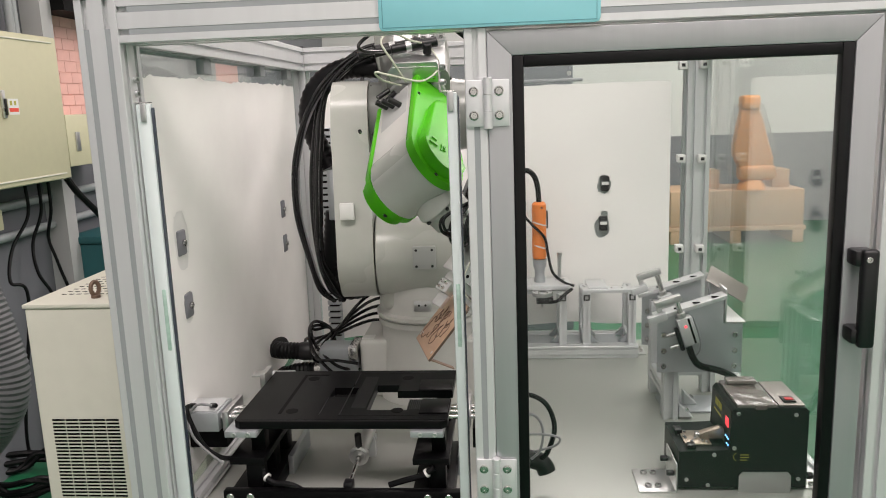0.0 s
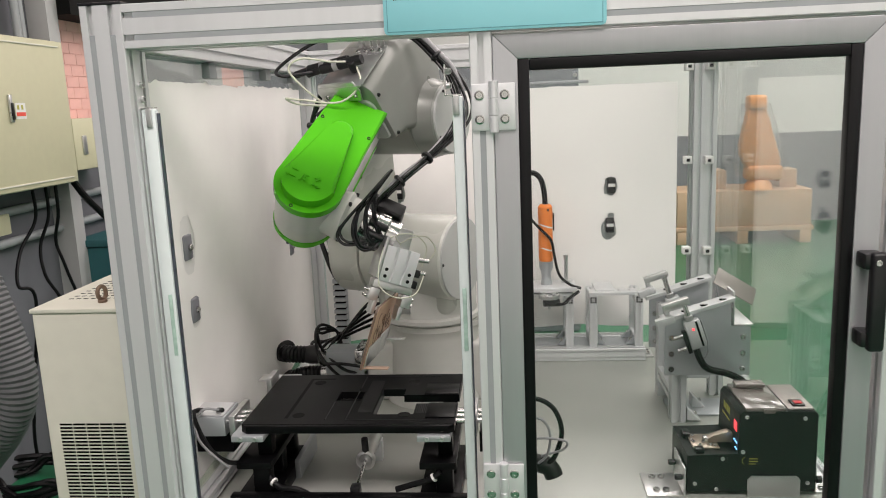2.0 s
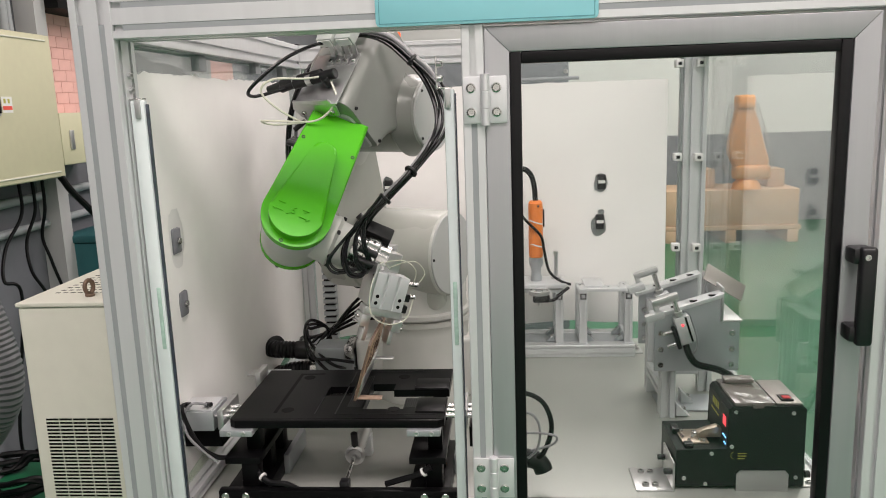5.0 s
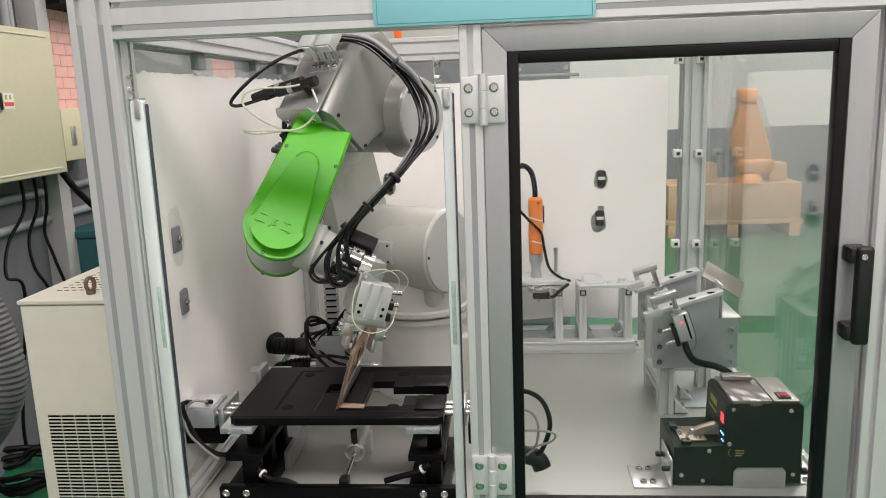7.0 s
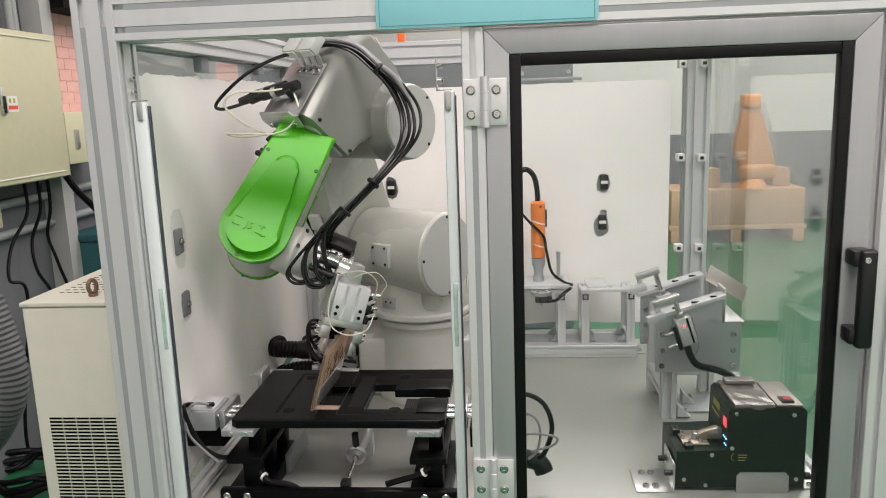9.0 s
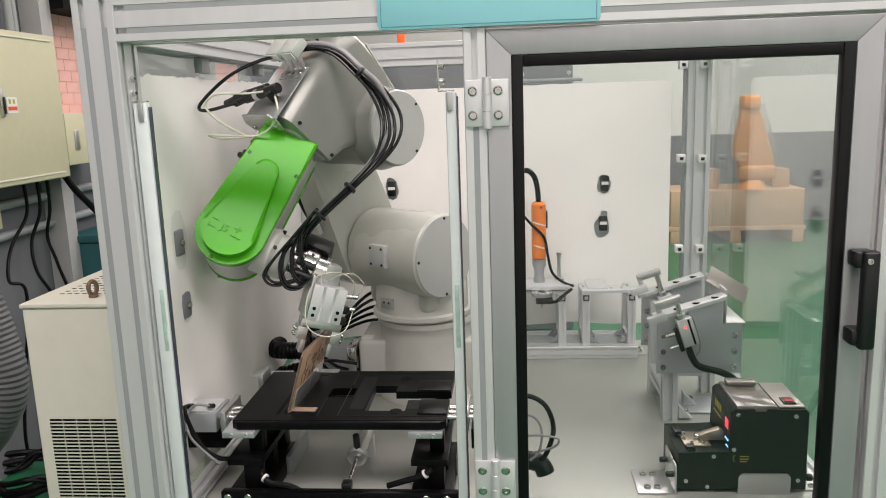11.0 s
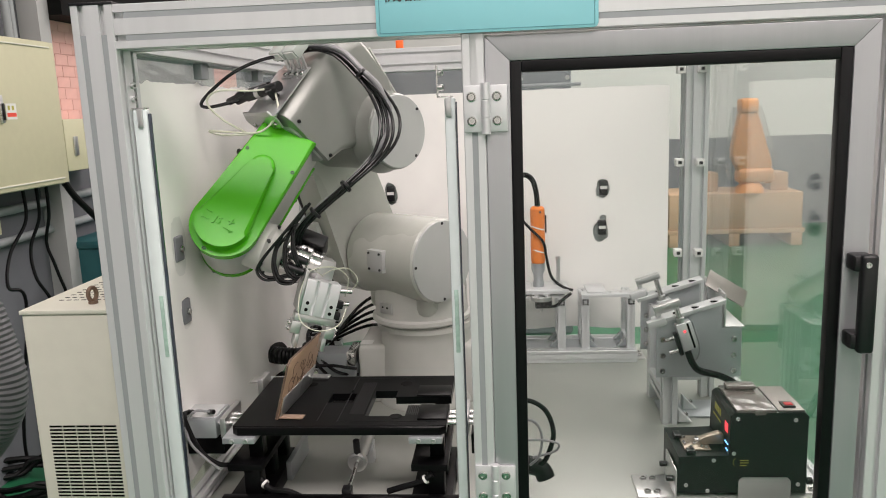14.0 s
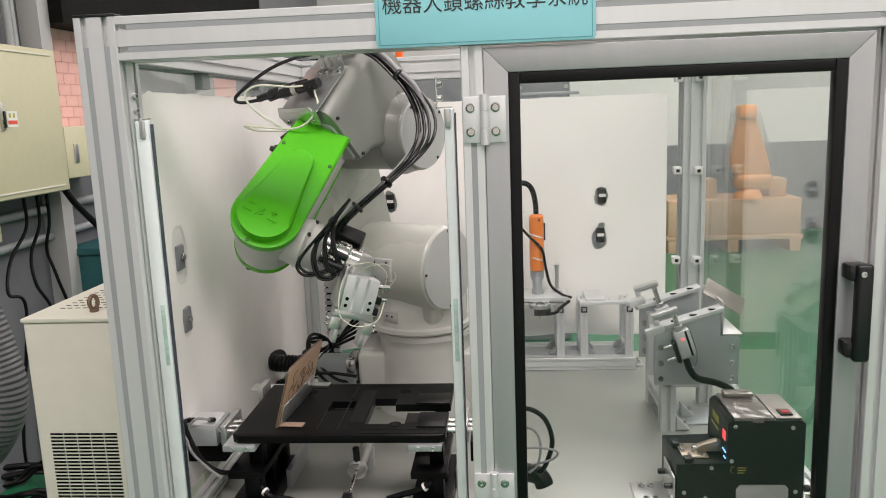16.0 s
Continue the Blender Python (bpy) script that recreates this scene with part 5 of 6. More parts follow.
ang2 = part("angle_plate", box(B(), 0.1055, 0.1085, 0.01, 0.075, 0.0, 0.045, 0.0012), STEEL, feeder, "stainless steel angle plate")
part("foot", box(B(), 0.1055, 0.128, 0.01, 0.075, 0.0, 0.003, 0.0012), STEEL, ang2)
for y in (0.02, 0.06):
    part("screw", bolt(B(), (0.119, y, 0.003), (0, 0, 1), 0.005, 0.004), CHROME, ang2)
part("knob", cyl(B(), (0.103, -0.0, 0.03), (0.112, 0.0, 0.03), 0.006, n=14, bevel=0.001), BLACK_PL, ang2)

# ---- clamping stand beside the feeder ----
clamp = tagged(empty("clamp_stand", pose(0.35, 0.45, T)), "aluminium profile stand with two slanted plates, clamps and a lit sensor", "clamp stand")
FRONT = Matrix(((1, 0, 0, 0), (0, 0, -1, 0), (0, 1, 0, 0), (0, 0, 0, 1)))
for y, rise in ((0.0, 0.0), (0.18, 0.014)):
    pl = part("side_plate", prism(B(), [(-0.002, 0.104), (0.163, 0.104), (0.163, 0.205), (0.124, 0.205), (0.124, 0.263), (0.118, 0.261), (-0.002, 0.222)], -y - 0.006, -y, FRONT, 0.0008), ZINC, clamp, "grey sheet steel side plate")
    for x in (0.010, 0.148):
        for z in (0.118, 0.150, 0.183):
            part("screw", bolt(B(), (x, y, z), (0, -1, 0), 0.0058, 0.004), CHROME, pl)
    bm = B()
    prism(bm, [(-0.010, 0.223), (-0.010, 0.215), (0.128, 0.258), (0.128, 0.266)], -y - 0.024, -y + 0.012, FRONT, 0.001)
    tb = part("slanted_bar", bm, ALU, clamp, "slotted aluminium bar")
    for k in range(3):
        part("slot", box(B(), 0.028 + 0.036 * k, 0.042 + 0.036 * k, y - 0.006, y - 0.001, 0.237 + 0.0112 * k, 0.2395 + 0.0112 * k, 0.0, m=None), DARK_GAP, tb)
    sc = part("swing_clamp", B(), STEEL, clamp, "steel swing clamp")
    rot = pose(0.050, y - 0.020, 0.200, 0, -18, 0)
    part("body", box(B(), -0.015, 0.015, -0.012, 0.012, -0.030, 0.026, 0.002), ALU, sc, "", rot)
    part("rod", cyl(B(), (-0.002, 0, 0.026), (-0.002, 0, 0.068 + rise), 0.0052, n=16), CHROME, sc, "", rot)
    part("collar", cyl(B(), (-0.002, 0, 0.026), (-0.002, 0, 0.036), 0.0085, n=16, bevel=0.001), STEEL, sc, "", rot)
    part("arm", box(B(), -0.044, 0.008, -0.008, 0.008, 0.060 + rise, 0.073 + rise, 0.0015), STEEL, sc, "", rot)
    part("pad", box(B(), -0.066, -0.030, -0.020, -0.004, 0.036 + rise, 0.051 + rise, 0.0015), ALU, sc, "", rot)
    part("pad", box(B(), -0.044, -0.034, -0.003, 0.007, 0.040 + rise, 0.0598 + rise, 0.0015), STEEL, sc, "", rot)
    if y == 0:
        part("indicator", cyl(B(), (-0.002, -0.0122, 0.010), (-0.002, -0.0134, 0.010), 0.0022, n=12), LED_RED, sc, "lit red sensor lamp", rot)
        part("sensor", box(B(), -0.024, -0.0155, -0.012, 0.004, -0.036, 0.010, 0.002), BLACK_PL, sc, "black sensor with fittings", rot)
        for z in (-0.024, 0.002):
            part("air_fitting", cyl(B(), (-0.022, -0.006, z), (-0.042, -0.006, z), 0.0042, n=12, bevel=0.001), CHROME, sc, "chrome air fitting", rot)
        part("groove", box(B(), 0.005, 0.009, -0.0126, -0.0119, -0.028, 0.024), DARK_GAP, sc, "", rot)
        part("cable", hose(B(), [(-0.014, -0.012, -0.034), (-0.006, -0.016, -0.05), (0.008, -0.016, -0.044), (0.016, -0.015, -0.02), (0.017, -0.010, 0.024)], 0.0015, 8, 8), GREY_CABLE, sc, "", rot)
for y in (0.022, 0.170):
    part("post", beam(B(), (0.028, y, 0.0), (0.028, y, 0.21), 0.03, 0.03), ALU, clamp)
    part("post", beam(B(), (0.140, y, 0.0), (0.140, y, 0.20), 0.03, 0.03), ALU, clamp) if y > 0.1 else None
part("rail", beam(B(), (0.0435, 0.170, 0.055), (0.1245, 0.170, 0.055), 0.03, 0.03), ALU, clamp)
part("rail", beam(B(), (0.028, 0.0375, 0.055), (0.028, 0.1545, 0.055), 0.03, 0.03), ALU, clamp)
part("foot_plate", box(B(), 0.02, 0.14, 0.04, 0.13, 0.0005, 0.004, 0.001), ZINC, clamp)
for x, y in ((0.05, 0.02), (0.075, 0.09), (0.105, 0.13)):
    bm = B()
    prism(bm, [(0, 0), (0.028, 0), (0, 0.028)], 0, 0.026, pose(x - 0.005, y + 0.013, 0.004 if y < 0.1 else 0.07, 90), 0.002)
    g = part("corner_bracket", bm, ALU, clamp, "cast corner bracket")
    part("screw", bolt(B(), (x + 0.012, y, 0.016 if y < 0.1 else 0.082), (0.6, -0.2, 0.7), 0.005, 0.004), CHROME, g)
ch = part("chute", B(), STEEL, clamp, "bent sheet steel chute")
bm = B()
box(bm, -0.045, 0.045, -0.020, 0.020, -0.0012, 0.0012, 0.0006)
part("wing", bm, ZINC_WARM, ch, "", pose(0.146, 0.055, 0.272, 48, 32, 0))
part("web", box(B(), 0.1265, 0.131, 0.0, 0.155, 0.206, 0.275, 0.0006), STEEL, ch)
part("shelf", box(B(), 0.131, 0.168, 0.0, 0.155, 0.2055, 0.2085, 0.0006), STEEL, ch)
part("cable", hose(B(), [(0.052, -0.030, 0.168), (0.060, -0.036, 0.146), (0.075, -0.036, 0.130), (0.115, -0.034, 0.118), (0.145, -0.03, 0.098), (0.158, -0.02, 0.06), (0.165, 0.0, 0.02), (0.17, 0.05, 0.006)], 0.0068, 10, 10), BLACK_RUB, clamp, "black corrugated cable sleeve")

# ---- profile stands at the back ----
def small_stand(x0, x1, z1):
    st = tagged(empty("profile_stand", pose((x0 + x1) / 2, 0.915, T)), "small bench stand of slotted aluminium profile", "profile stand", "stands at the rear panel")
    w = (x1 - x0) / 2 - 0.01
    for sx in (-1, 1):
        for sy in (-1, 1):
            part("post", beam(B(), (sx * w, sy * 0.045, 0.032), (sx * w, sy * 0.045, z1 - (0 if sy > 0 else 0.0)), 0.02, 0.02, pitch=0.02), ALU, st)
        part("rail", beam(B(), (sx * w, -0.0345, z1 - 0.010), (sx * w, 0.0345, z1 - 0.010), 0.02, 0.02, pitch=0.02), ALU, st)
        part("rail", beam(B(), (sx * w, -0.0345, 0.045), (sx * w, 0.0345, 0.045), 0.02, 0.02, pitch=0.02), ALU, st)
        # The profile's hollows: thin near-black pieces in place of shaded openings.
        bm = B()
        for i in (-1, 1):
            for j in (-1, 1):
                cyl(bm, (sx * w + 0.0055 * i, -0.0552, z1 - 0.011 + 0.0055 * j), (sx * w + 0.0055 * i, -0.0558, z1 - 0.011 + 0.0055 * j), 0.0026, n=10)
        for i, j in ((0, 1), (0, -1), (1, 0), (-1, 0)):
            box(bm, sx * w - 0.002 + 0.006 * i, sx * w + 0.002 + 0.006 * i, -0.0558, -0.0552, z1 - 0.013 + 0.006 * j, z1 - 0.009 + 0.006 * j)
        part("profile_end", bm, DARK_GAP, st, "open profile end, hollows painted shade-dark")
        for sy in (-1, 1):
            bm = B()
            prism(bm, [(0, 0), (0.022, 0), (0, 0.022)], -0.009, 0.009, Matrix.Translation((sx * (w - 0.010), sy * 0.03, 0.032)) @ (pose(0, 0, 0, 90) if sx < 0 else pose(0, 0, 0, 90, 0, 180)), 0.001)
            part("corner_bracket", bm, ALU_DARK, st)
            part("screw", bolt(B(), (sx * (w - 0.018), sy * 0.03 - 0.004, 0.046), (-sx, -0.5, 1), 0.0042, 0.004), CHROME, st)
    part("top_plate", box(B(), -w - 0.010, w + 0.010, -0.052, -0.012, z1, z1 + 0.008, 0.001), ALU, st)
    part("top_plate", box(B(), -w + 0.006, -w + 0.055, -0.04, 0.05, z1 + 0.0082, z1 + 0.0125, 0.001), ALU, st)
    for k in range(4):
        part("screw", bolt(B(), (-w + 0.014 + 0.026 * k, -0.03, z1 + 0.008), (0, 0, 1), 0.0035, 0.002), STEEL, st)
    return st


rail_thing = tagged(empty("base_rail", pose(0.22, 0.865, T)), "slotted aluminium base rail with a grey pan on the table", "base rail")
part("rail", beam(B(), (-0.155, -0.006, 0.016), (0.158, -0.006, 0.016), 0.032, 0.032, pitch=0.016), ALU, rail_thing)
part("rail", beam(B(), (-0.155, 0.106, 0.016), (0.158, 0.106, 0.016), 0.032, 0.032, pitch=0.016), ALU, rail_thing)
part("pan", box(B(), -0.155, 0.158, 0.0105, 0.0895, 0.002, 0.030, 0.001), ZINC, rail_thing, "grey sheet metal pan")
for k in range(2):
    part("screw", bolt(B(), (0.170, 0.02 + 0.02 * k, 0.004), (0, -0.4, 1), 0.006, 0.006), CHROME, rail_thing)
part("lug", box(B(), 0.158, 0.182, 0.0, 0.06, 0.0, 0.004, 0.001), STEEL, rail_thing)
small_stand(0.058, 0.200, 0.166)
small_stand(0.240, 0.374, 0.166)
drv = tagged(empty("electric_screwdriver", pose(0.134, 0.90, T)), "orange electric screwdriver upright in a steel holder plate", "electric screwdriver")
part("holder_plate", box(B(), -0.075, 0.075, -0.045, 0.050, 0.178, 0.190, 0.002), ALU, drv)
part("handle", lathe(B(), [(0, 0.252), (0.0165, 0.252), (0.0182, 0.258), (0.0186, 0.30), (0.0178, 0.345), (0.0186, 0.375), (0.018, 0.392), (0.013, 0.398), (0, 0.398)], 32), ORANGE, drv, "orange plastic handle")
part("nose", lathe(B(), [(0, 0.190), (0.0145, 0.190), (0.0145, 0.200), (0.012, 0.206), (0.0125, 0.222), (0.0178, 0.234), (0.018, 0.251), (0, 0.251)], 32), ZINC, drv, "grey nose sleeve")
for z in (0.283, 0.342):
    part("cable_tie", cyl(B(), (0, 0, z), (0.001, 0, z + 0.003), 0.0192, n=24), WHITE_PL, drv, "pale cable tie")
part("lever", box(B(), 0.0185, 0.0225, -0.004, 0.004, 0.33, 0.375, 0.001), BLACK_PL, drv)
part("button", cyl(B(), (0.006, -0.017, 0.385), (0.006, -0.0195, 0.385), 0.003, n=12), BLACK_PL, drv)
part("cable", hose(B(), [(0, 0, 0.396), (-0.002, 0, 0.43), (-0.01, 0, 0.462), (-0.028, 0.0, 0.478), (-0.05, 0.0, 0.470), (-0.09, 0.01, 0.44), (-0.16, 0.03, 0.40)], 0.0068, 10, 10), BLACK_RUB, drv, "black cable")
part("cable", hose(B(), [(-0.06, -0.02, 0.39), (-0.02, -0.024, 0.345), (0.012, -0.024, 0.31), (0.02, -0.024, 0.27), (0.032, -0.03, 0.22), (0.06, -0.035, 0.195), (0.085, -0.04, 0.187)], 0.0036, 10, 8), BLACK_RUB, drv, "black cable")
hold = part("chuck_ring", lathe(B(), [(0.010, 0.168), (0.026, 0.168), (0.027, 0.172), (0.026, 0.1775), (0.010, 0.1775)], 28, pose(0.004, -0.058, 0)), STEEL, drv, "steel ring with screws")
for k in range(6):
    a = k * math.pi / 3
    part("screw", bolt(B(), (0.004 + 0.02 * math.cos(a), -0.058 + 0.02 * math.sin(a), 0.1775), (0, 0, 1), 0.003, 0.003, 10), CHROME, hold)
part("sensor", box(B(), -0.012, 0.03, -0.078, -0.055, 0.150, 0.168, 0.003), BLACK_PL, drv, "black sensor block")
part("cable", hose(B(), [(0.02, -0.075, 0.155), (0.04, -0.078, 0.158), (0.058, -0.07, 0.172), (0.078, -0.06, 0.184)], 0.0042, 8, 8), BLACK_RUB, drv, "black cable")
part("bit_tip", lathe(B(), [(0, 0.138), (0.003, 0.138), (0.004, 0.146), (0.0065, 0.160), (0.0065, 0.168), (0, 0.168)], 16, pose(0.004, -0.058, 0)), STEEL, drv, "steel bit tip")
part("guide_pin", lathe(B(), [(0, 0.190), (0.013, 0.190), (0.013, 0.194), (0.005, 0.196), (0.005, 0.254), (0.0065, 0.255), (0.0065, 0.262), (0, 0.262)], 18, pose(0.052, 0.02, 0)), STEEL, drv, "steel guide pin")
part("guide_pin", lathe(B(), [(0, 0.190), (0.013, 0.190), (0.012, 0.197), (0, 0.198)], 18, pose(-0.048, 0.02, 0)), STEEL, drv, "steel guide pin")

# slotted cable duct on the rear left post
duct = tagged(empty("cable_duct", pose(-0.425, 0.965, T)), "grey slotted plastic cable duct on the rear panel", "cable duct")
part("back", box(B(), -0.017, 0.017, 0.012, 0.020, 0.0, 0.60, 0.001), ZINC, duct)
for k in range(34):
    z = 0.02 + 0.017 * k
    part("tooth", box(B(), -0.017, 0.017, -0.010, 0.0115, z, z + 0.0105, 0.0), ZINC, duct)
# Solid block whose colour stands for the shade between the teeth.
part("core", box(B(), -0.0135, 0.0135, -0.004, 0.0118, 0.004, 0.598), DARK_GAP, duct, "near-black core painting the shade between the teeth")

# ---- hall things ----
chiller = tagged(empty("chiller", pose(-0.712, 0.30, 0)), "ivory metal chiller cabinet with a slotted grille and lifting eye", "chiller")
part("body", box(B(), -0.160, 0.170, 0, 0.48, 0.05, 1.045, 0.004, 3), CREAM_PALE, chiller)
part("top_cover", box(B(), -0.163, 0.173, -0.003, 0.483, 1.0455, 1.054, 0.002, 2), CREAM_PALE, chiller)
# Vent and grille slots: near-black bars painting the shade of openings.
for k in range(18):
    for j in range(16):
        part("vent_slot", box(B(), -0.128 + 0.0155 * k, -0.1185 + 0.0155 * k, 0.075 + 0.022 * j, 0.0795 + 0.022 * j, 1.0536, 1.0544), DARK_GAP, chiller)
for k in range(44):
    for j in range(5):
        part("grille_slot", box(B(), -0.134 + 0.0276 * j, -0.1085 + 0.0276 * j, -0.0006, 0.004, 0.8175 - 0.0073 * k, 0.8213 - 0.0073 * k), DARK_GAP, chiller)
BRONZE = mat("rusted_eye_bolt", (0.22, 0.15, 0.11), 0.5, 0.6, 0.2, 60)
eye = part("lifting_eye", tube(B(), [Vector((-0.040 + 0.004 * math.cos(a), 0.046 + 0.008 * math.cos(a), 1.073 + 0.013 * math.sin(a))) for a in [2 * math.pi * k / 20 for k in range(21)]], 0.0042, 10), BRONZE, chiller, "brown steel lifting eye")
part("collar", cyl(B(), (-0.040, 0.046, 1.0542), (-0.040, 0.046, 1.060), 0.009, n=18, bevel=0.001), BRONZE, eye)
for x in (-0.13, 0.14):
    for y in (0.05, 0.43):
        part("caster", cyl(B(), (x - 0.012, y, 0.025), (x + 0.012, y, 0.025), 0.025, n=20, bevel=0.003), BLACK_RUB, chiller)

cab = tagged(empty("electrical_cabinet", pose(-1.95, 1.64, 1.437)), "cream metal electrical cabinet with a lever lock on the wall", "electrical cabinet")
part("body", box(B(), 0.0, 0.18, -0.38, 0.38, -0.285, 0.285, 0.006), CREAM, cab)
part("door", box(B(), 0.1805, 0.20, -0.375, 0.375, -0.280, 0.280, 0.004), CREAM, cab)
part("door_fold", box(B(), 0.2005, 0.204, -0.34, 0.34, -0.262, -0.256, 0.001), CREAM_PALE, cab)
part("door_fold", box(B(), 0.2005, 0.204, -0.34, 0.34, 0.256, 0.262, 0.001), CREAM_PALE, cab)
lk = part("lock", box(B(), 0.2005, 0.210, -0.02, -0.002, -0.03, 0.07, 0.003), STEEL, cab, "steel lever lock")
part("lever", box(B(), 0.210, 0.216, -0.016, -0.006, -0.02, 0.04, 0.002), BLACK_PL, lk)
lb = part("label", box(B(), 0.2005, 0.2015, 0.020, 0.080, -0.018, 0.040), WHITE_PL, cab, "white and red warning label")
part("red_band", box(B(), 0.2015, 0.2020, 0.023, 0.077, -0.008, 0.006), RED_LABEL, lb)
for k in range(2):
    part("mark", box(B(), 0.2015, 0.2020, 0.03 + 0.024 * k, 0.042 + 0.024 * k, 0.016, 0.032), YELLOW, lb)
cab2 = tagged(empty("junction_box", pose(-1.95, 2.165, 1.306)), "small cream metal junction box with a slim lock", "junction box")
part("body", box(B(), 0.0, 0.20, -0.145, 0.30, -0.107, 0.107, 0.005), CREAM, cab2)
part("lock", box(B(), 0.2, 0.207, -0.09, -0.06, -0.045, 0.035, 0.002), STEEL, cab2)
tbx = tagged(empty("storage_bin", pose(-1.62, 2.5, 0)), "dark teal painted metal box beside the wall", "metal box")
part("body", box(B(), -0.30, 0.28, -0.30, 0.45, 0.0, 0.84, 0.01), TEAL_BOX, tbx)
part("lid", box(B(), -0.31, 0.29, -0.31, 0.46, 0.8405, 0.875, 0.008), TEAL_BOX, tbx)
part("handle", box(B(), 0.0, 0.10, -0.33, -0.311, 0.80, 0.82, 0.003), STEEL, tbx)
fd = tagged(empty("exhaust_hose", pose(-1.74, 1.22, 0)), "grey corrugated flexible exhaust hose hanging to the floor", "flexible hose")
HOSE = [(-1.62, 0.80, 1.62), (-1.53, 0.85, 1.32), (-1.43, 0.90, 1.06), (-1.375, 0.90, 0.90), (-1.345, 0.90, 0.78), (-1.333, 0.90, 0.70), (-1.348, 0.90, 0.62), (-1.40, 0.91, 0.54), (-1.47, 0.94, 0.47), (-1.56, 1.0, 0.39), (-1.68, 1.12, 0.27), (-1.73, 1.2, 0.12), (-1.74, 1.22, 0.02)]
part("sleeve", ribbed(B(), [(x + 1.715, y - 1.22, z) for x, y, z in HOSE], 0.056, 0.0035, 0.0075, 20), DUCT, fd)
part("end_ring", cyl(B(), (-0.025, 0, 0.0), (-0.025, 0, 0.05), 0.066, n=24, bevel=0.004), ALU_DARK, fd, "grey metal end ring")
part("inlet_ring", cyl(B(), (0.095, -0.42, 1.62), (0.065, -0.435, 1.68), 0.066, n=24, bevel=0.004), ALU_DARK, fd, "grey metal end ring")
rnd = random.Random(21)
for k in range(2):
    bm = B()
    pts = [(-1.80 + (0.16 + 0.03 * rnd.random()) * math.cos(a * 0.9 + k), 1.58 + (0.13 + 0.03 * rnd.random()) * math.sin(a * 0.9 + k), 0.02 + 0.012 * (i % 5) + 0.02 * k) for i, a in enumerate([0.55 * q for q in range(40)])]
    tagged(obj("cable_coil", hose(bm, pts, 0.011, 5, 8), BLACK_RUB), "coil of black cable on the green floor", "cable coil")
for k, (y0, y1) in enumerate(((1.86, 1.72), (1.95, 1.90), (2.02, 2.05))):
    tagged(obj("wall_cable", hose(B(), [(-1.86, y0, 1.16), (-1.87, y0 + 0.01, 1.02), (-1.90, (y0 + y1) / 2, 0.90), (-1.88, y1, 0.78), (-1.85, y1 + 0.05, 0.70 - 0.1 * k), (-1.90, y1, 0.2), (-1.9, y1, 0.01)], 0.0068, 8, 8), BLACK_RUB), "black cable from the cabinet down the wall", "cable")
tagged(obj("wall_cable", hose(B(), [(-1.80, 2.06, 1.15), (-1.78, 2.10, 1.08), (-1.75, 2.2, 0.97), (-1.74, 2.26, 0.89)], 0.0145, 8, 10), BLACK_RUB), "thick black cable from the cabinet to the teal box", "cable")
for y, z0 in ((1.78, 1.725), (1.97, 1.725), (2.0, 1.725)):
    tagged(obj("conduit_pipe", cyl(B(), (-1.90, y, z0), (-1.90, y - 0.05, 4.0), 0.016, n=12), ALU_DARK), "grey conduit pipe on the wall above the cabinet", "conduit")
for z in (1.05, 0.93):
    tagged(obj("wall_pipe", cyl(B(), (-1.925, 0.4, z), (-1.925, 3.6, z + 0.03), 0.018, n=12), ALU_DARK), "grey pipe along the workshop wall", "pipe")
tagged(obj("socket_box", box(B(), -1.95, -1.90, 1.66, 1.76, 0.98, 1.06, 0.005), CREAM), "small cream socket box on the wall", "socket box")
structure("wall_column", box(B(), -1.95, -1.86, 2.12, 2.20, 0, HALL_H), WALL_MID, "pale wall column")
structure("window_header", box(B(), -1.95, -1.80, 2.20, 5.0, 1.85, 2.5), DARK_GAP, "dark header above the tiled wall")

# crate on a pallet with the wrapped orange robot
pal = tagged(empty("pallet_crate", pose(2.2, 6.45, 0)), "plywood crate on a wooden pallet by the far wall", "crate")
part("crate", box(B(), -0.60, 0.62, -0.13, 0.45, 0.165, 0.50, 0.004), CARDBOARD, pal)
part("deck", box(B(), -0.62, 0.64, -0.15, 0.47, 0.12, 0.162, 0.003), CARDBOARD, pal)
for x in (-0.60, -0.05, 0.52):
    part("skid", box(B(), x, x + 0.10, -0.15, 0.47, 0.0, 0.1195, 0.003), CARDBOARD, pal)
for x, w, h in ((-0.18, 0.14, 0.18), (0.46, 0.16, 0.17), (-0.32, 0.10, 0.12)):
    tagged(obj("carton", box(B(), 2.2 + x - w / 2, 2.2 + x + w / 2, 6.50, 6.75, 0.5005, 0.5 + h, 0.004), CARDBOARD), "small brown carton standing on the crate", "carton")
orb = tagged(empty("wrapped_robot", pose(2.36, 6.42, 0.5005)), "orange robot arm wrapped in clear plastic film on the crate", "robot arm")
part("base", lathe(B(), [(0, 0), (0.13, 0), (0.12, 0.05), (0.08, 0.09), (0, 0.09)], 24), ORANGE_FAR, orb)
part("shoulder", box(B(), -0.13, 0.21, -0.09, 0.09, 0.085, 0.23, 0.05, 4), ORANGE_FAR, orb)
bm = B()
prism(bm, [(-0.185, 0.42), (-0.18, 0.33), (-0.12, 0.20), (0.19, 0.20), (0.185, 0.29), (0.065, 0.66), (0.03, 0.80), (-0.11, 0.80)], -0.07, 0.06, FRONT, 0.03, 3)
part("arm", bm, ORANGE_FAR, orb)
part("head", box(B(), -0.125, 0.04, -0.09, 0.08, 0.74, 0.875, 0.03, 3), ORANGE_FAR, orb)
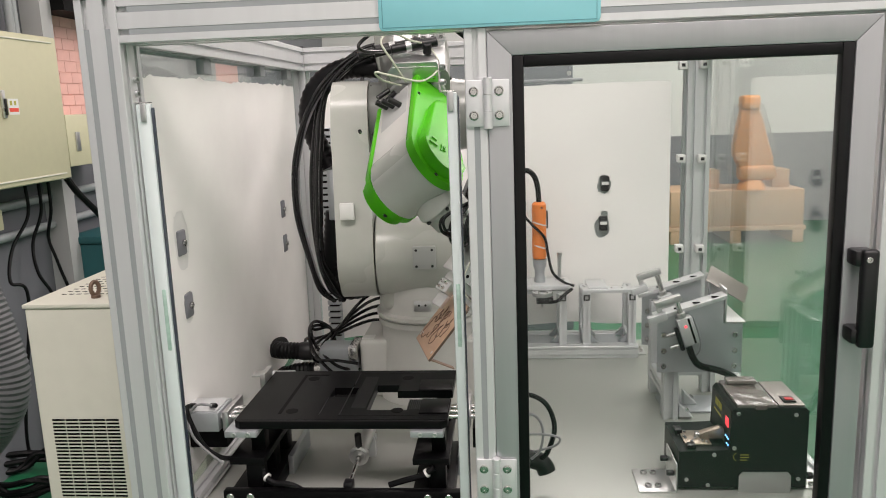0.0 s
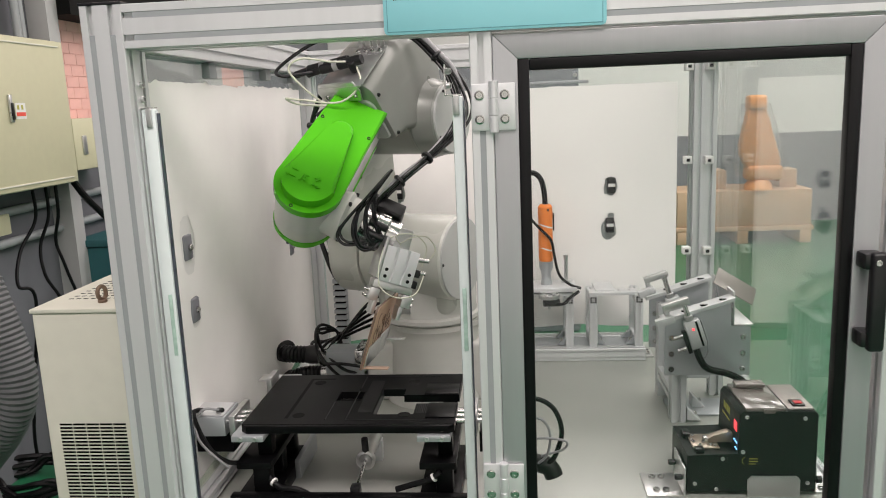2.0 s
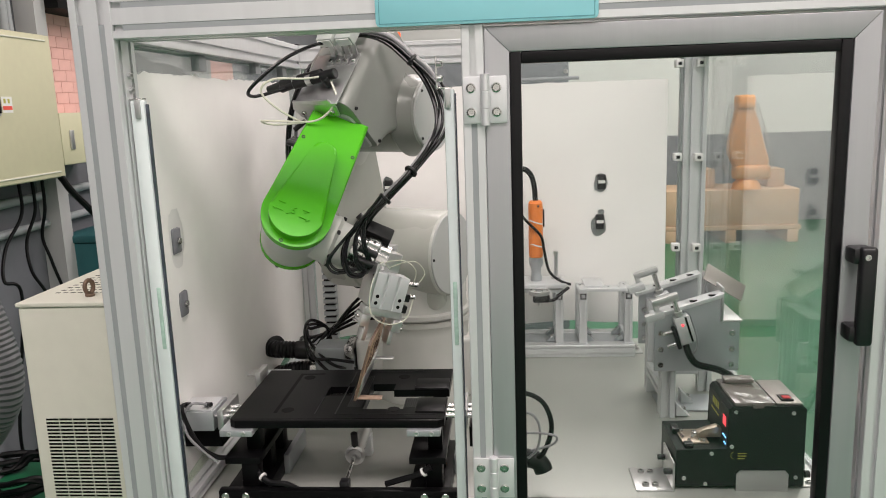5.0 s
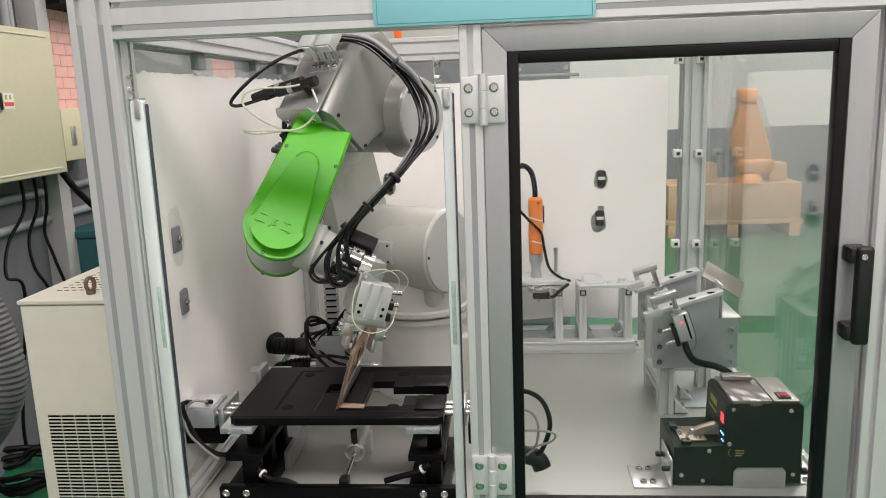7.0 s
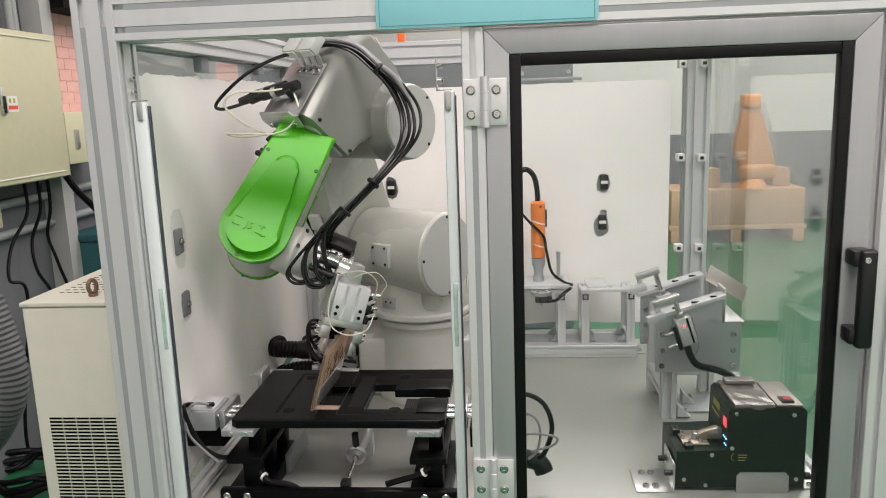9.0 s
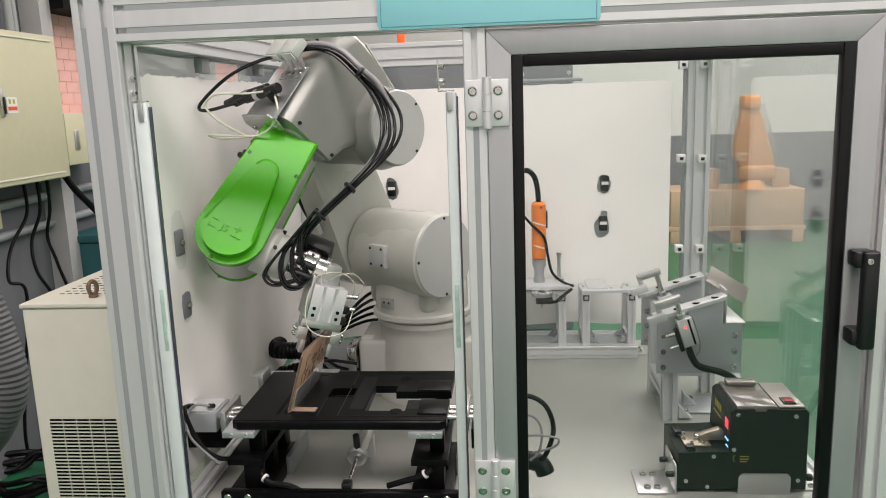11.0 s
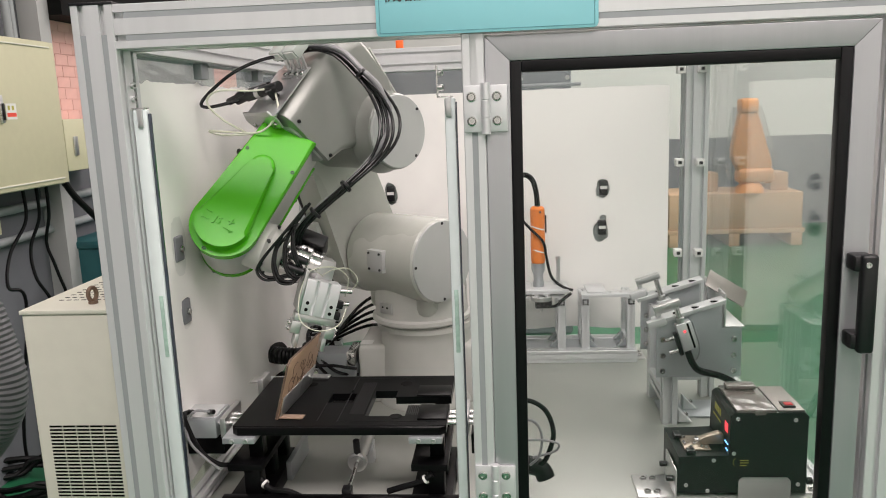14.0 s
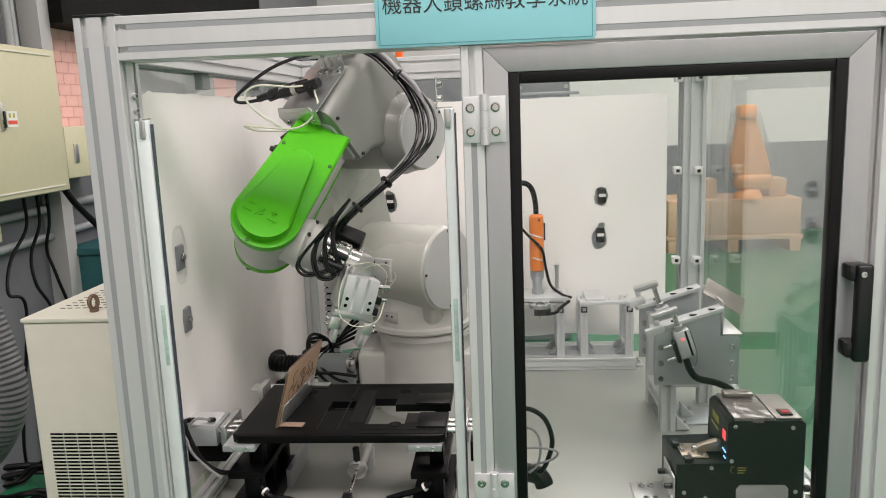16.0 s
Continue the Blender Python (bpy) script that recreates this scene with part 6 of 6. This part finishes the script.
FILM = clear("plastic_film", (0.93, 0.93, 0.93), 0.12, 1.4, 0.07)
bm = B()
lathe(bm, [(0.20, 0.12), (0.235, 0.25), (0.20, 0.45), (0.15, 0.7), (0.13, 0.80)], 18, pose(0.0, 0, 0))
for v in bm.verts:
    v.co += Vector((0.02 * noise.noise(v.co * 9), 0.02 * noise.noise(v.co * 11 + Vector((3, 0, 0))), 0)) + Vector((-0.10 * max(0, v.co.z - 0.3), 0, 0))
part("film", bm, FILM, orb, "clear crumpled plastic film")

# machine behind with a signal lamp
mach = tagged(empty("background_machine", pose(-0.45, 3.9, 0)), "dark grey machine housing with an orange signal lamp", "machine")
part("housing", box(B(), -0.45, 0.9, -0.35, 0.4, 0.0, 1.66, 0.02), WALL_GREY, mach)
part("hood", box(B(), -0.25, 0.25, -0.36, 0.3, 1.6605, 1.715, 0.01), ALU_DARK, mach)
SIGNAL = glow("orange_signal_lens", (0.85, 0.13, 0.02), 0.35)
lamp = part("signal_lamp", box(B(), -0.115, -0.072, -0.36, -0.32, 1.7155, 1.815, 0.010), SIGNAL, mach, "orange signal lamp")


# tiles of the pink wall, each with its joint
tile_wall = next(o for o in scene.objects if o.name.startswith("wall_west_upper") and o.data.materials[0] == PINK)
tile_mesh = bpy.data.meshes.new("tile")
bm = box(B(), 0, 0.003, 0.0012, 0.0988, 0.001, 0.049, 0.0008, 1)
bm.to_mesh(tile_mesh)
bm.free()
tile_mesh.materials.append(PINK_TILE)
for r in range(10):
    for c in range(9):
        t = new("tile", tile_mesh)
        t.parent, t.matrix_basis = tile_wall, pose(WALL_X0 + 0.0005, 2.205 + 0.1 * c - (0.05 if r % 2 and c else 0), 1.405 + 0.05 * r)

# ---- moving things ----
ANGLES = [  # seconds, base turn, upper arm lean, forearm pitch, forearm roll, wrist bend, flange roll
    (0, 4.2, -2.4, 33.3, -43.5, 71.0, -18.0),
    (0.3, -5.8, -0.2, 33.7, -45.0, 86.5, -4.0),
    (0.5, -12.9, 0.2, 34.4, -48.6, 89.4, -3.5),
    (0.7, -20.0, 0.8, 34.6, -52.1, 92.9, -2.3),
    (1, -25.1, 2.8, 35.6, -54.2, 93.1, -1.6),
    (1.5, -25.7, 2.9, 37.5, -54.7, 92.7, -1.1),
    (2, -25.9, 3.2, 39.4, -54.2, 92.0, -0.7),
    (2.5, -26.0, 4.1, 41.2, -53.4, 91.4, -0.1),
    (3, -26.0, 5.5, 42.9, -52.6, 91.1, 0.5),
    (3.5, -25.7, 7.0, 44.5, -51.9, 90.9, 1.2),
    (4, -25.4, 8.5, 45.9, -51.3, 90.4, 1.8),
    (6.5, -27.4, 14.3, 50.4, -49.8, 89.0, 3.7),
    (7, -28.7, 15.2, 50.7, -49.1, 89.3, 4.4),
    (7.5, -29.8, 15.6, 50.0, -48.4, 89.6, 5.3),
    (8, -31.0, 16.3, 49.8, -47.9, 90.2, 6.2),
    (8.5, -32.2, 17.1, 49.6, -47.7, 90.8, 7.2),
    (9, -33.6, 18.4, 49.7, -47.7, 91.5, 8.1),
    (11.5, -38.9, 23.2, 47.9, -43.8, 95.4, 8.6),
    (12, -40.2, 23.5, 48.1, -43.9, 95.5, 8.3),
    (12.5, -40.6, 23.7, 48.9, -44.0, 95.3, 7.8),
    (13, -40.5, 24.2, 48.9, -44.1, 95.3, 7.2),
    (13.5, -39.9, 23.4, 48.0, -44.7, 95.8, 6.5),
    (14, -39.2, 20.7, 45.4, -45.7, 96.9, 5.8),
    (14.5, -38.4, 18.0, 42.9, -46.9, 97.8, 4.8),
    (15, -36.6, 16.1, 42.5, -47.6, 97.5, 3.4),
    (15.5, -34.3, 14.4, 42.8, -48.2, 96.4, 1.9),
    (16, -31.7, 12.6, 43.3, -48.9, 95.0, 0.3),
]


def arm(a):
    """Poses of the links in the robot's space for one row of angles."""
    t, j1, j2, j3, j4, j5, j6 = a
    m1 = pose(0, 0, D1, 0, 0, j1) @ pose(0, REACH, 0)
    m2 = m1 @ pose(0, 0, 0, j2)
    m3 = m2 @ pose(0, 0, A2) @ pose(0, 0, 0, j3 - j2)
    m4 = m3 @ pose(0, 0, A3, 0, j4, 0)
    m5 = m4 @ pose(0, -D4, 0, j5 - 90)
    m6 = m5 @ pose(0, 0, 0, 0, 0, j6)
    return m1, m2, m3, m4, m5, m6


REST = pose(-0.337, 0.136, PZ + 0.0012, 0, 16, -4.4)      # where the board is set down


def motions():
    rows = [(a[0], arm(a)) for a in ANGLES]
    for k, ob in enumerate((turret, upper, elbow, fore, wrist, grip)):
        walk(ob, [(t, ms[k]) for t, ms in rows])
    held = next(ms[5] for t, ms in rows if t == 12.5)
    stand = pose(*ROBOT)
    carry = (stand @ held).inverted() @ REST
    walk(board, [(t, stand @ ms[5] @ carry) for t, ms in rows if t < 12.2] + [(12.5, REST), (16.0, REST)])


motions()
